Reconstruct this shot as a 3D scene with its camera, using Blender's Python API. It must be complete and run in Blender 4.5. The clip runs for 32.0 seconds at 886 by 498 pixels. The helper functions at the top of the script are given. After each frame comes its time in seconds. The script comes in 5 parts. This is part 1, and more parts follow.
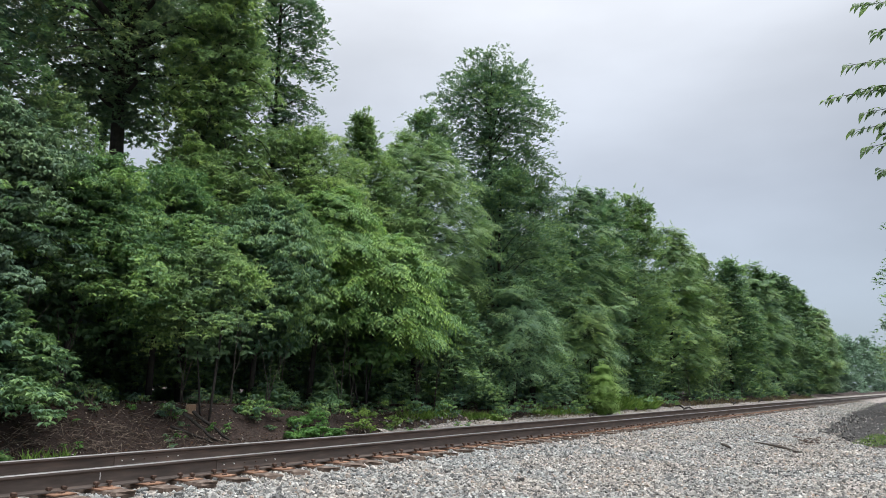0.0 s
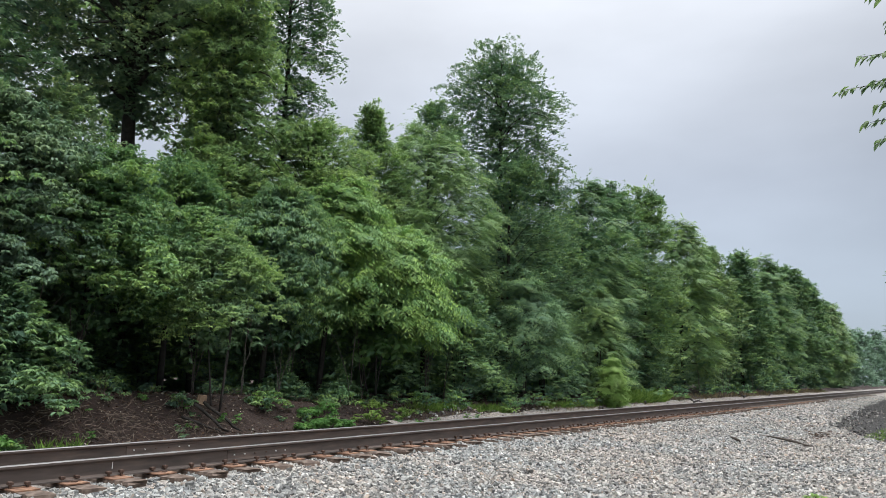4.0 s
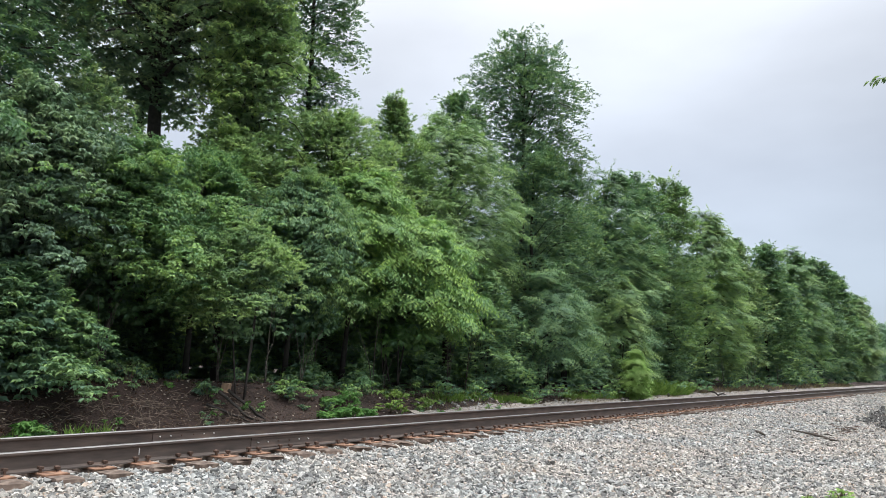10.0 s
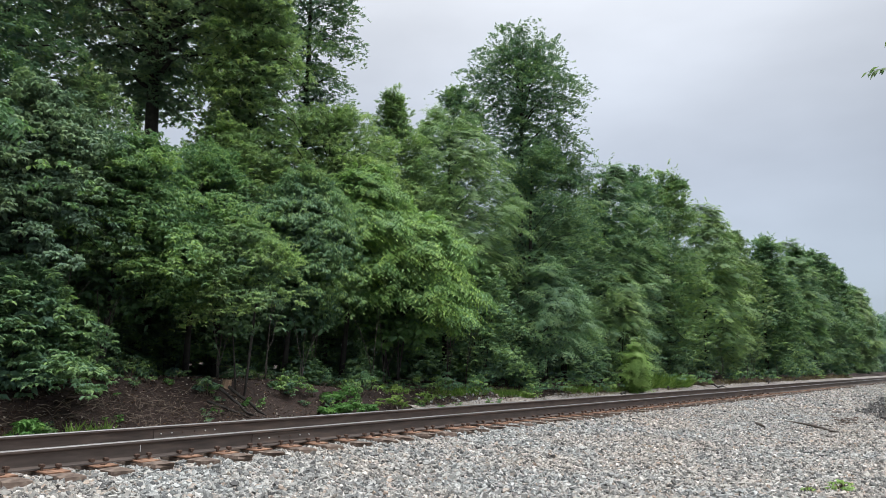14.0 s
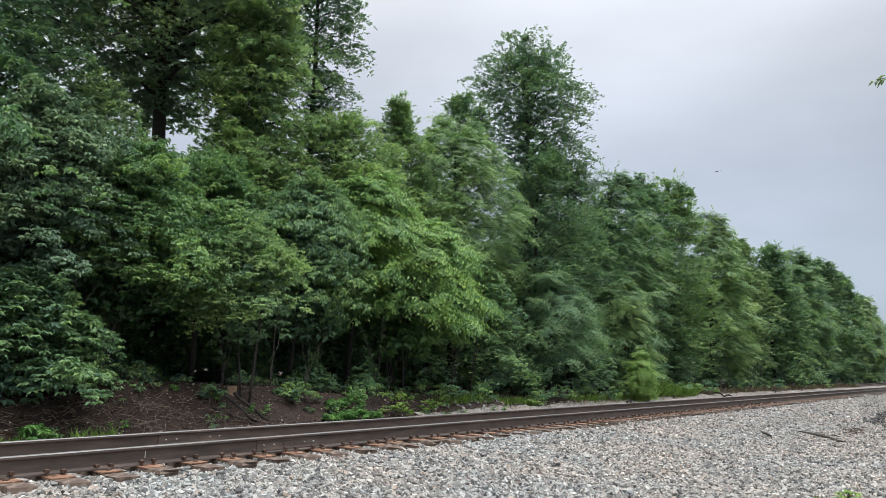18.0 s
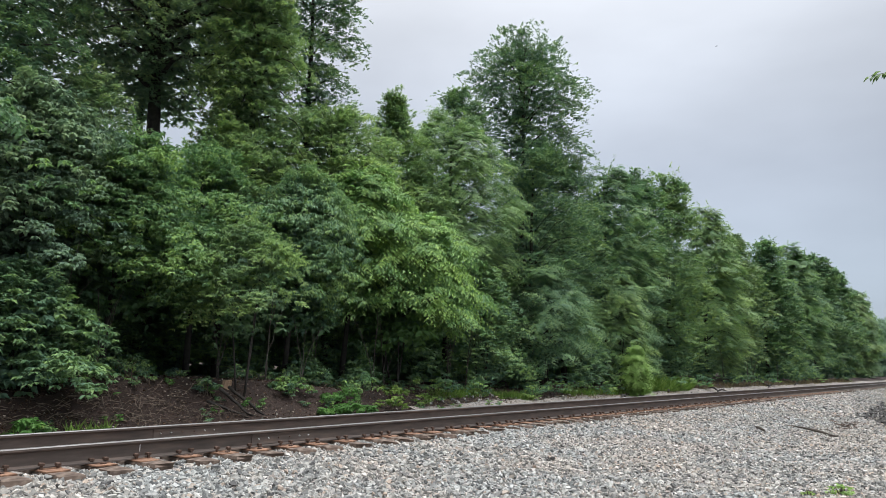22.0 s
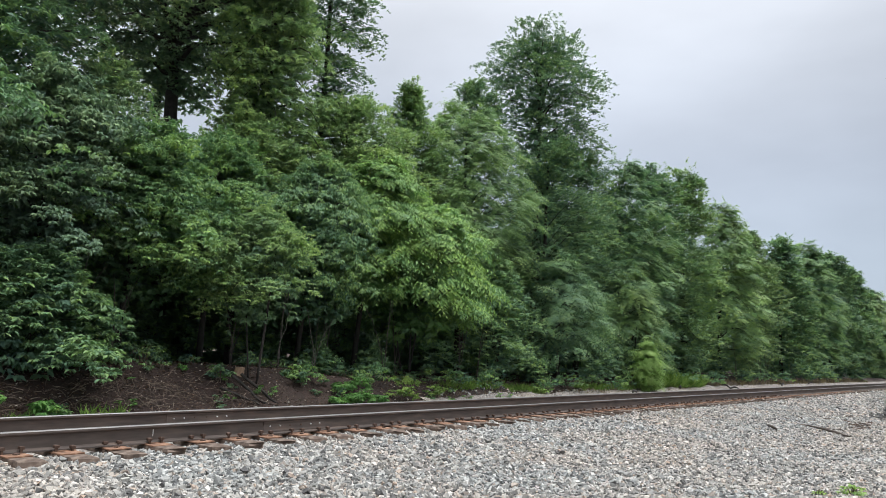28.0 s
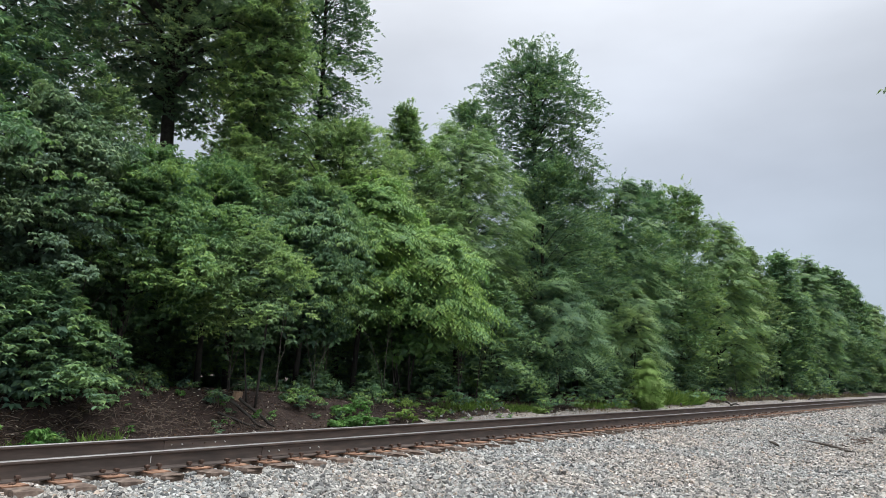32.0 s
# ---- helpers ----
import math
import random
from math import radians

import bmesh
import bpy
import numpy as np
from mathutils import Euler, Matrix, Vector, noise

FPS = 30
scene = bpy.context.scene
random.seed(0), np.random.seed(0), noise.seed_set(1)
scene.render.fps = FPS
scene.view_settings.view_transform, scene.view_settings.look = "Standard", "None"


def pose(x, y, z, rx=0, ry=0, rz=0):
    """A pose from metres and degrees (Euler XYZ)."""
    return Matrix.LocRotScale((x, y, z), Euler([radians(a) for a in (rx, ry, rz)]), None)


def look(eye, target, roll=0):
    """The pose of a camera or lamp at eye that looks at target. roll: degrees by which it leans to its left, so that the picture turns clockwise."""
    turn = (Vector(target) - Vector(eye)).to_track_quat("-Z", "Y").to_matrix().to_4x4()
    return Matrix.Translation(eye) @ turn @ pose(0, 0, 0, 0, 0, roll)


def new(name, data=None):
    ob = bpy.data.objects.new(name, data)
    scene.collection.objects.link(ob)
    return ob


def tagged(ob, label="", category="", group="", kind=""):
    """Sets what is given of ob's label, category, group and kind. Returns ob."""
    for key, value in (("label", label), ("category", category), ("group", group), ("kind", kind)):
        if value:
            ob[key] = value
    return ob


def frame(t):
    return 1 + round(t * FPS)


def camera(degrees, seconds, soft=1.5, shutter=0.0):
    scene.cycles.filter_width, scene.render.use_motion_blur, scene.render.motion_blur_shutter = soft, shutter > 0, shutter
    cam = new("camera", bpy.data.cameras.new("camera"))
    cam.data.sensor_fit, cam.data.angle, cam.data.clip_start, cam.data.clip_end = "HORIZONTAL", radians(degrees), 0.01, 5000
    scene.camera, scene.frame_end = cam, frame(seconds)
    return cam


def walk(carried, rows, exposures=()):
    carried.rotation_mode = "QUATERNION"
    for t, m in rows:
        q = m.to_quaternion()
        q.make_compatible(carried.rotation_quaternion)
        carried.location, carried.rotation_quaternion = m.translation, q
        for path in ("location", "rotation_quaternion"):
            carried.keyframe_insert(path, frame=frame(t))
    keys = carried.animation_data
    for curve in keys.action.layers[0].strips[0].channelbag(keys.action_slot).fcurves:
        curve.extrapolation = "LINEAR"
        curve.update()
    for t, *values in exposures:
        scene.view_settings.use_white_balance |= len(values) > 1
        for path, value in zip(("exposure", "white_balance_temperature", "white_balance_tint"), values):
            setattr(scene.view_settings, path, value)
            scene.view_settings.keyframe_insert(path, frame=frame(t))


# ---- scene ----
# A single railway track on a ballast bed, a wood edge behind it, overcast summer day.
# x runs along the track, y across it towards the wood, z up; the camera stands at the origin.
EYE = (0.0, 0.0, 1.57)
# seconds and the camera's turn in degrees (Euler XYZ)
PATH = [
    (0, 100.50, -0.40, -55.34), (0.5, 100.61, -0.48, -55.11), (1, 100.58, -0.47, -54.79), (1.5, 100.49, -0.25, -54.56), (2, 100.29, -0.28, -54.59),
    (2.5, 100.03, -0.54, -54.58), (3, 99.91, -0.63, -54.47), (3.5, 99.86, -0.70, -54.54), (5.5, 100.24, -0.34, -54.84), (6, 100.40, -0.33, -54.83),
    (6.5, 100.20, -0.58, -54.57), (7, 100.04, -0.83, -54.24), (7.5, 100.10, -1.05, -53.74), (8, 100.27, -1.19, -53.31), (8.5, 100.44, -1.28, -53.03),
    (9, 100.43, -1.55, -52.89), (9.5, 99.96, -1.53, -52.89), (10, 99.14, -1.20, -52.94), (10.5, 98.85, -1.03, -52.94), (11, 98.80, -0.87, -52.94),
    (11.5, 98.75, -0.74, -53.10), (12, 98.92, -0.57, -53.17), (12.5, 99.07, -0.57, -53.11), (13, 99.00, -0.92, -53.15), (13.5, 98.85, -0.87, -53.14),
    (14, 98.74, -0.72, -52.94), (14.5, 98.83, -0.82, -52.56), (16.5, 99.29, -1.16, -52.50), (17, 99.30, -1.08, -52.44), (17.5, 99.23, -0.99, -52.46),
    (18, 99.29, -0.99, -52.55), (18.5, 99.37, -0.99, -52.56), (19, 99.44, -0.96, -52.43), (19.5, 99.46, -0.75, -52.73), (20, 99.31, -0.71, -53.06),
    (20.5, 99.14, -0.73, -53.11), (21, 98.79, -0.86, -53.12), (21.5, 98.75, -0.95, -53.07), (22, 98.86, -1.10, -52.93), (22.5, 98.91, -1.13, -52.81),
    (23, 98.86, -1.21, -52.67), (23.5, 98.73, -1.22, -52.67), (24, 98.64, -1.33, -52.57), (24.5, 98.67, -1.45, -52.52), (25, 98.74, -1.66, -52.46),
    (25.5, 98.68, -1.78, -52.38), (27.5, 98.31, -2.02, -52.19), (28, 98.19, -2.25, -52.04), (28.5, 98.05, -2.38, -51.99), (29, 97.93, -2.41, -51.99),
    (29.5, 97.90, -2.45, -51.94), (30, 98.15, -2.26, -51.68), (30.5, 98.72, -1.78, -51.64), (31, 99.29, -1.54, -51.85), (31.5, 99.61, -1.45, -51.99),
    (32, 99.80, -1.35, -52.11),
]

cam = camera(62.19, 32.0, soft=0.8)
# the clip's camera lifts its exposure twice for a moment
STOPS = ((0, 0.03), (8.5, 0.03), (9.5, 0.07), (10.0, 0.26), (10.5, 0.09), (11.0, 0.03), (25.0, 0.03), (28.0, 0.07), (29.0, 0.20), (30.0, 0.18), (31.0, 0.12), (32.0, 0.02))
walk(cam, [(t, pose(*EYE, a, b, c)) for t, a, b, c in PATH], STOPS)

# ---- light: an overcast sky, brighter overhead ----
world = bpy.data.worlds.new("overcast_sky")
scene.world = world
world.use_nodes = True
wn, wl = world.node_tree.nodes, world.node_tree.links
wn.clear()
w_out = wn.new("ShaderNodeOutputWorld")
w_bg = wn.new("ShaderNodeBackground")
w_sky = wn.new("ShaderNodeTexSky")
w_sky.sky_type = 'NISHITA'
w_sky.sun_disc = False
w_sky.sun_elevation, w_sky.sun_rotation = radians(52), radians(30)
w_coord = wn.new("ShaderNodeTexCoord")
w_sep = wn.new("ShaderNodeSeparateXYZ")
w_grad = wn.new("ShaderNodeValToRGB")
w_grad.color_ramp.elements[0].position, w_grad.color_ramp.elements[0].color = 0.0, (4.4, 5.3, 6.4, 1)
w_grad.color_ramp.elements[1].position, w_grad.color_ramp.elements[1].color = 1.0, (33.0, 33.0, 33.5, 1)
for at_, col_ in ((0.25, (5.1, 5.65, 6.6)), (0.42, (6.85, 7.25, 7.95)), (0.55, (9.9, 10.2, 10.8)), (0.72, (23.0, 23.0, 23.6))):
    e = w_grad.color_ramp.elements.new(at_)
    e.color = (*col_, 1)
w_map = wn.new("ShaderNodeMapping")
w_map.inputs["Scale"].default_value = (1.0, 1.0, 2.6)
w_cloud = wn.new("ShaderNodeTexNoise")
w_cloud.inputs["Scale"].default_value = 2.1
w_cloud.inputs["Detail"].default_value = 5
w_cloud.inputs["Roughness"].default_value = 0.48
w_range = wn.new("ShaderNodeMapRange")
w_range.inputs["From Min"].default_value, w_range.inputs["From Max"].default_value = 0.3, 0.7
w_range.inputs["To Min"].default_value, w_range.inputs["To Max"].default_value = 0.86, 1.14
w_mul = wn.new("ShaderNodeVectorMath")
w_mul.operation = 'SCALE'
w_mix = wn.new("ShaderNodeMix")
w_mix.data_type = 'RGBA'
w_mix.inputs["Factor"].default_value = 0.9
wl.new(w_coord.outputs["Generated"], w_sep.inputs[0])
wl.new(w_sep.outputs["Z"], w_grad.inputs["Fac"])
wl.new(w_coord.outputs["Generated"], w_map.inputs["Vector"])
wl.new(w_map.outputs[0], w_cloud.inputs["Vector"])
wl.new(w_cloud.outputs["Fac"], w_range.inputs["Value"])
wl.new(w_grad.outputs["Color"], w_mul.inputs[0])
w_dot = wn.new("ShaderNodeVectorMath")
w_dot.operation = 'DOT_PRODUCT'
w_dot.inputs[1].default_value = Vector((0.66, 0.56, 0.5)).normalized()
w_glow = wn.new("ShaderNodeMapRange")
w_glow.interpolation_type = 'SMOOTHSTEP'
w_glow.inputs["From Min"].default_value, w_glow.inputs["From Max"].default_value = 0.74, 1.0
w_glow.inputs["To Min"].default_value, w_glow.inputs["To Max"].default_value = 0.94, 1.16
w_both = wn.new("ShaderNodeMath")
w_both.operation = 'MULTIPLY'
wl.new(w_coord.outputs["Generated"], w_dot.inputs[0])
wl.new(w_dot.outputs["Value"], w_glow.inputs["Value"])
wl.new(w_glow.outputs[0], w_both.inputs[0])
wl.new(w_range.outputs[0], w_both.inputs[1])
wl.new(w_both.outputs[0], w_mul.inputs["Scale"])
wl.new(w_sky.outputs["Color"], w_mix.inputs["A"])
wl.new(w_mul.outputs[0], w_mix.inputs["B"])
wl.new(w_mix.outputs["Result"], w_bg.inputs["Color"])
w_bg.inputs["Strength"].default_value = 0.1
wl.new(w_bg.outputs[0], w_out.inputs["Surface"])

sun = new("sun", bpy.data.lights.new("sun", "SUN"))
sun.data.energy, sun.data.angle, sun.data.color = 2.0, radians(35), (0.96, 0.98, 1.0)
sun.matrix_world = look((22, -11, 58), (0, 0, 0))


# ---- materials ----
def material(name, rough=0.8, metal=0.0):
    m = bpy.data.materials.new(name)
    m.use_nodes = True
    b = m.node_tree.nodes["Principled BSDF"]
    b.inputs["Roughness"].default_value, b.inputs["Metallic"].default_value = rough, metal
    return m, m.node_tree.nodes, m.node_tree.links, b


def ramp(nodes, stops):
    r = nodes.new("ShaderNodeValToRGB")
    while len(r.color_ramp.elements) < len(stops):
        r.color_ramp.elements.new(0.5)
    for el, (p, c) in zip(r.color_ramp.elements, stops):
        el.position, el.color = p, (*c, 1)
    return r


def noise_tex(nodes, links, scale, detail=4, rough=0.55, coord="Object"):
    c = nodes.new("ShaderNodeTexCoord")
    n = nodes.new("ShaderNodeTexNoise")
    n.inputs["Scale"].default_value, n.inputs["Detail"].default_value, n.inputs["Roughness"].default_value = scale, detail, rough
    links.new(c.outputs[coord], n.inputs["Vector"])
    return n


def mixed(nodes, links, fac, a, b, blend='MIX'):
    x = nodes.new("ShaderNodeMix")
    x.data_type, x.blend_type = 'RGBA', blend
    for sock, v in (("Factor", fac), ("A", a), ("B", b)):
        if isinstance(v, (int, float)):
            x.inputs[sock].default_value = v
        elif isinstance(v, tuple):
            x.inputs[sock].default_value = (*v, 1)
        else:
            links.new(v, x.inputs[sock])
    return x.outputs["Result"]


def bump(nodes, links, b, height, strength, distance):
    u = nodes.new("ShaderNodeBump")
    u.inputs["Strength"].default_value, u.inputs["Distance"].default_value = strength, distance
    links.new(height, u.inputs["Height"])
    links.new(u.outputs[0], b.inputs["Normal"])


def leaf_material(name, dark, mid, light, through_light=0.36, rough=0.46):
    """Leaf blades: tone per spray, a random shift per leaf, some light passing through the blade."""
    m, n, l, b = material(name, rough)
    tone = n.new("ShaderNodeAttribute")
    tone.attribute_name = "tone"
    geo = n.new("ShaderNodeNewGeometry")
    add = n.new("ShaderNodeMath")
    add.operation = 'MULTIPLY_ADD'
    add.inputs[1].default_value = 0.22
    l.new(geo.outputs["Random Per Island"], add.inputs[0])
    sub = n.new("ShaderNodeMath")
    sub.operation = 'MULTIPLY_ADD'
    sub.inputs[1].default_value = 0.78
    l.new(tone.outputs["Fac"], sub.inputs[0])
    sub.inputs[2].default_value = 0.0
    l.new(sub.outputs[0], add.inputs[2])
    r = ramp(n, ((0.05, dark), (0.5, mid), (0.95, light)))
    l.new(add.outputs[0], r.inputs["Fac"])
    l.new(r.outputs["Color"], b.inputs["Base Color"])
    b.inputs["Specular IOR Level"].default_value = 0.2
    t = n.new("ShaderNodeBsdfTranslucent")
    warm = mixed(n, l, 1.0, r.outputs["Color"], (0.98, 1.0, 0.84), 'MULTIPLY')
    l.new(warm, t.inputs["Color"])
    s = n.new("ShaderNodeMixShader")
    s.inputs["Fac"].default_value = through_light
    l.new(b.outputs[0], s.inputs[1])
    l.new(t.outputs[0], s.inputs[2])
    l.new(s.outputs[0], n["Material Output"].inputs["Surface"])
    return m


# wood leaves: bluish dark stops paint hazy shade, yellowed light stops paint lit sprays
LEAF_OAK = leaf_material("oak_leaf", (0.074, 0.14, 0.125), (0.16, 0.295, 0.135), (0.422, 0.6, 0.16))
LEAF_TALL = leaf_material("tall_oak_leaf", (0.089, 0.151, 0.143), (0.22, 0.335, 0.2), (0.6, 0.72, 0.3), 0.46)
LEAF_SILVER = leaf_material("silvery_leaf", (0.1, 0.167, 0.168), (0.17, 0.27, 0.168), (0.391, 0.52, 0.24))
LEAF_VINE = leaf_material("vine_leaf", (0.105, 0.185, 0.147), (0.26, 0.395, 0.185), (0.56, 0.7, 0.235), 0.46)
LEAF_SUMAC = leaf_material("bright_compound_leaf", (0.073, 0.151, 0.111), (0.186, 0.339, 0.121), (0.517, 0.725, 0.164))
LEAF_MID = leaf_material("locust_leaf", (0.104, 0.181, 0.172), (0.202, 0.314, 0.159), (0.425, 0.559, 0.179))
LEAF_PALE = leaf_material("pale_locust_leaf", (0.116, 0.2, 0.184), (0.22, 0.35, 0.17), (0.464, 0.63, 0.2), 0.45)
LEAF_WOOD = leaf_material("wood_edge_leaf", (0.083, 0.155, 0.161), (0.16, 0.288, 0.152), (0.392, 0.563, 0.171))
LEAF_DARK = leaf_material("dark_edge_leaf", (0.084, 0.157, 0.16), (0.152, 0.268, 0.148), (0.371, 0.54, 0.168))
LEAF_OLIVE = leaf_material("olive_edge_leaf", (0.116, 0.205, 0.177), (0.22, 0.36, 0.165), (0.484, 0.63, 0.172))
# paler and bluer than the nearer leaves: distance haze put into the colour
LEAF_HAZED = leaf_material("hazed_distant_leaf", (0.15, 0.245, 0.19), (0.245, 0.38, 0.275), (0.37, 0.52, 0.36))
LEAF_NEAR = leaf_material("overhanging_leaf", (0.065, 0.12, 0.062), (0.125, 0.21, 0.092), (0.24, 0.35, 0.12), 0.42)
LEAF_WEED = leaf_material("weed_leaf", (0.06, 0.15, 0.0486), (0.12, 0.27, 0.0724), (0.22, 0.4, 0.109))
LEAF_YELLOW = leaf_material("yellow_green_leaf", (0.07, 0.13, 0.035), (0.165, 0.27, 0.065), (0.31, 0.43, 0.11))
LEAF_LIME = leaf_material("lime_green_leaf", (0.152, 0.267, 0.085), (0.286, 0.447, 0.138), (0.476, 0.647, 0.22), 0.45)
GRASS = leaf_material("grass_blade", (0.1, 0.19, 0.045), (0.19, 0.33, 0.07), (0.33, 0.46, 0.12))
GRASS_DRY = leaf_material("dry_grass_blade", (0.12, 0.10, 0.06), (0.22, 0.18, 0.10), (0.34, 0.29, 0.17))


def bark_material(name, a, b_):
    m, n, l, b = material(name, 0.9)
    t = noise_tex(n, l, 9.0, 6, 0.65)
    r = ramp(n, ((0.3, a), (0.7, b_)))
    l.new(t.outputs["Fac"], r.inputs["Fac"])
    l.new(r.outputs["Color"], b.inputs["Base Color"])
    w = noise_tex(n, l, 38.0, 3, 0.6)
    bump(n, l, b, w.outputs["Fac"], 0.8, 0.02)
    return m


BARK = bark_material("bark", (0.016, 0.014, 0.012), (0.052, 0.045, 0.039))
BARK_PALE = bark_material("pale_bark", (0.05, 0.043, 0.036), (0.12, 0.105, 0.09))
TWIG = bark_material("dead_twig", (0.07, 0.054, 0.042), (0.27, 0.21, 0.165))


def ground_material():
    m, n, l, b = material("ground_soil", 0.95)
    big = noise_tex(n, l, 0.45, 4, 0.6)
    small = noise_tex(n, l, 9.0, 6, 0.7)
    fine = noise_tex(n, l, 60.0, 4, 0.7)
    r1 = ramp(n, ((0.3, (0.011, 0.008, 0.007)), (0.48, (0.027, 0.0145, 0.0112)), (0.6, (0.046, 0.026, 0.0195)), (0.72, (0.105, 0.068, 0.053))))
    l.new(small.outputs["Fac"], r1.inputs["Fac"])
    r2 = ramp(n, ((0.35, (0.0185, 0.011, 0.0085)), (0.65, (0.062, 0.041, 0.031))))
    l.new(big.outputs["Fac"], r2.inputs["Fac"])
    c = mixed(n, l, 0.4, r1.outputs["Color"], r2.outputs["Color"])
    r3 = ramp(n, ((0.35, (0.5, 0.5, 0.5)), (0.7, (1.35, 1.3, 1.25))))
    l.new(fine.outputs["Fac"], r3.inputs["Fac"])
    c = mixed(n, l, 1.0, c, r3.outputs["Color"], 'MULTIPLY')
    l.new(c, b.inputs["Base Color"])
    bump(n, l, b, small.outputs["Fac"], 0.9, 0.06)
    return m


SOIL = ground_material()


def gravel_material(name, scale):
    """Bed of crushed stone: cells of differing greys with dark joints."""
    m, n, l, b = material(name, 0.9)
    c = n.new("ShaderNodeTexCoord")
    v = n.new("ShaderNodeTexVoronoi")
    v.inputs["Scale"].default_value = scale
    l.new(c.outputs["Object"], v.inputs["Vector"])
    sep = n.new("ShaderNodeSeparateColor")
    l.new(v.outputs["Color"], sep.inputs[0])
    r = ramp(n, ((0.0, (0.235, 0.215, 0.2)), (0.5, (0.435, 0.395, 0.365)), (0.82, (0.555, 0.515, 0.48)), (1.0, (0.67, 0.635, 0.605))))
    l.new(sep.outputs[0], r.inputs["Fac"])
    patch = noise_tex(n, l, 0.7, 4, 0.6)
    r2 = ramp(n, ((0.35, (0.84, 0.84, 0.86)), (0.65, (1.05, 1.0, 0.94))))
    l.new(patch.outputs["Fac"], r2.inputs["Fac"])
    col = mixed(n, l, 1.0, r.outputs["Color"], r2.outputs["Color"], 'MULTIPLY')
    edge = ramp(n, ((0.0, (1, 1, 1)), (0.55, (0.75, 0.75, 0.75)), (0.85, (0.25, 0.25, 0.25))))
    l.new(v.outputs["Distance"], edge.inputs["Fac"])
    col = mixed(n, l, 0.8, col, edge.outputs["Color"], 'MULTIPLY')
    l.new(col, b.inputs["Base Color"])
    inv = n.new("ShaderNodeMath")
    inv.operation = 'SUBTRACT'
    inv.inputs[0].default_value = 1.0
    l.new(v.outputs["Distance"], inv.inputs[1])
    bump(n, l, b, inv.outputs[0], 1.0, 0.05)
    return m


BALLAST = gravel_material("ballast_bed", 23.0)
FINES = gravel_material("fine_gravel", 34.0)


def stone_material():
    m, n, l, b = material("crushed_stone", 0.88)
    geo = n.new("ShaderNodeNewGeometry")
    info = n.new("ShaderNodeObjectInfo")
    add = n.new("ShaderNodeMath")
    add.operation = 'ADD'
    l.new(geo.outputs["Random Per Island"], add.inputs[0])
    l.new(info.outputs["Random"], add.inputs[1])
    fr = n.new("ShaderNodeMath")
    fr.operation = 'FRACT'
    l.new(add.outputs[0], fr.inputs[0])
    r = ramp(n, ((0.0, (0.085, 0.085, 0.085)), (0.14, (0.165, 0.168, 0.163)), (0.38, (0.27, 0.275, 0.262)), (0.50, (0.33, 0.335, 0.32)), (0.54, (0.34, 0.30, 0.265)), (0.57, (0.36, 0.36, 0.335)),
                 (0.80, (0.43, 0.425, 0.395)), (0.85, (0.39, 0.31, 0.245)), (0.89, (0.46, 0.455, 0.425)), (1.0, (0.62, 0.61, 0.58))))
    l.new(fr.outputs[0], r.inputs["Fac"])
    t = noise_tex(n, l, 28.0, 5, 0.7)
    r2 = ramp(n, ((0.3, (0.72, 0.72, 0.72)), (0.7, (1.15, 1.15, 1.15))))
    l.new(t.outputs["Fac"], r2.inputs["Fac"])
    sc = mixed(n, l, 1.0, r.outputs["Color"], r2.outputs["Color"], 'MULTIPLY')
    patch = noise_tex(n, l, 0.5, 4, 0.65)
    r3 = ramp(n, ((0.38, (0.95, 0.98, 1.0)), (0.62, (1.07, 1.0, 0.95))))
    l.new(patch.outputs["Fac"], r3.inputs["Fac"])
    l.new(mixed(n, l, 1.0, sc, r3.outputs["Color"], 'MULTIPLY'), b.inputs["Base Color"])
    bump(n, l, b, t.outputs["Fac"], 0.5, 0.01)
    return m


STONE = stone_material()


def rail_material(name, stops, rough, metal, streak=1.0):
    m, n, l, b = material(name, rough, metal)
    c = n.new("ShaderNodeTexCoord")
    mp = n.new("ShaderNodeMapping")
    mp.inputs["Scale"].default_value = (streak, 6.0, 6.0)
    l.new(c.outputs["Object"], mp.inputs["Vector"])
    t = n.new("ShaderNodeTexNoise")
    t.inputs["Scale"].default_value, t.inputs["Detail"].default_value = 2.2, 6
    l.new(mp.outputs[0], t.inputs["Vector"])
    r = ramp(n, stops)
    l.new(t.outputs["Fac"], r.inputs["Fac"])
    l.new(r.outputs["Color"], b.inputs["Base Color"])
    f = noise_tex(n, l, 90.0, 3, 0.6)
    bump(n, l, b, f.outputs["Fac"], 0.25, 0.004)
    return m


RAIL_WEB = rail_material("rail_brown_rust", ((0.3, (0.055, 0.043, 0.037)), (0.55, (0.092, 0.071, 0.060)), (0.75, (0.14, 0.10, 0.078))), 0.75, 0.1)
RAIL_TOP = rail_material("rail_polished_head", ((0.3, (0.19, 0.185, 0.18)), (0.7, (0.3, 0.295, 0.29))), 0.5, 0.85, 0.3)
RUST = rail_material("orange_rust", ((0.3, (0.12, 0.064, 0.04)), (0.55, (0.235, 0.128, 0.078)), (0.75, (0.37, 0.22, 0.14))), 0.9, 0.0, 6.0)
RUST_DARK = rail_material("dark_rust", ((0.3, (0.05, 0.030, 0.022)), (0.6, (0.11, 0.065, 0.045)), (0.8, (0.19, 0.11, 0.07))), 0.85, 0.1, 6.0)
TIE_WOOD = rail_material("weathered_tie_wood", ((0.25, (0.05, 0.037, 0.03)), (0.5, (0.125, 0.09, 0.07)), (0.75, (0.26, 0.205, 0.165))), 0.95, 0.0, 5.0)
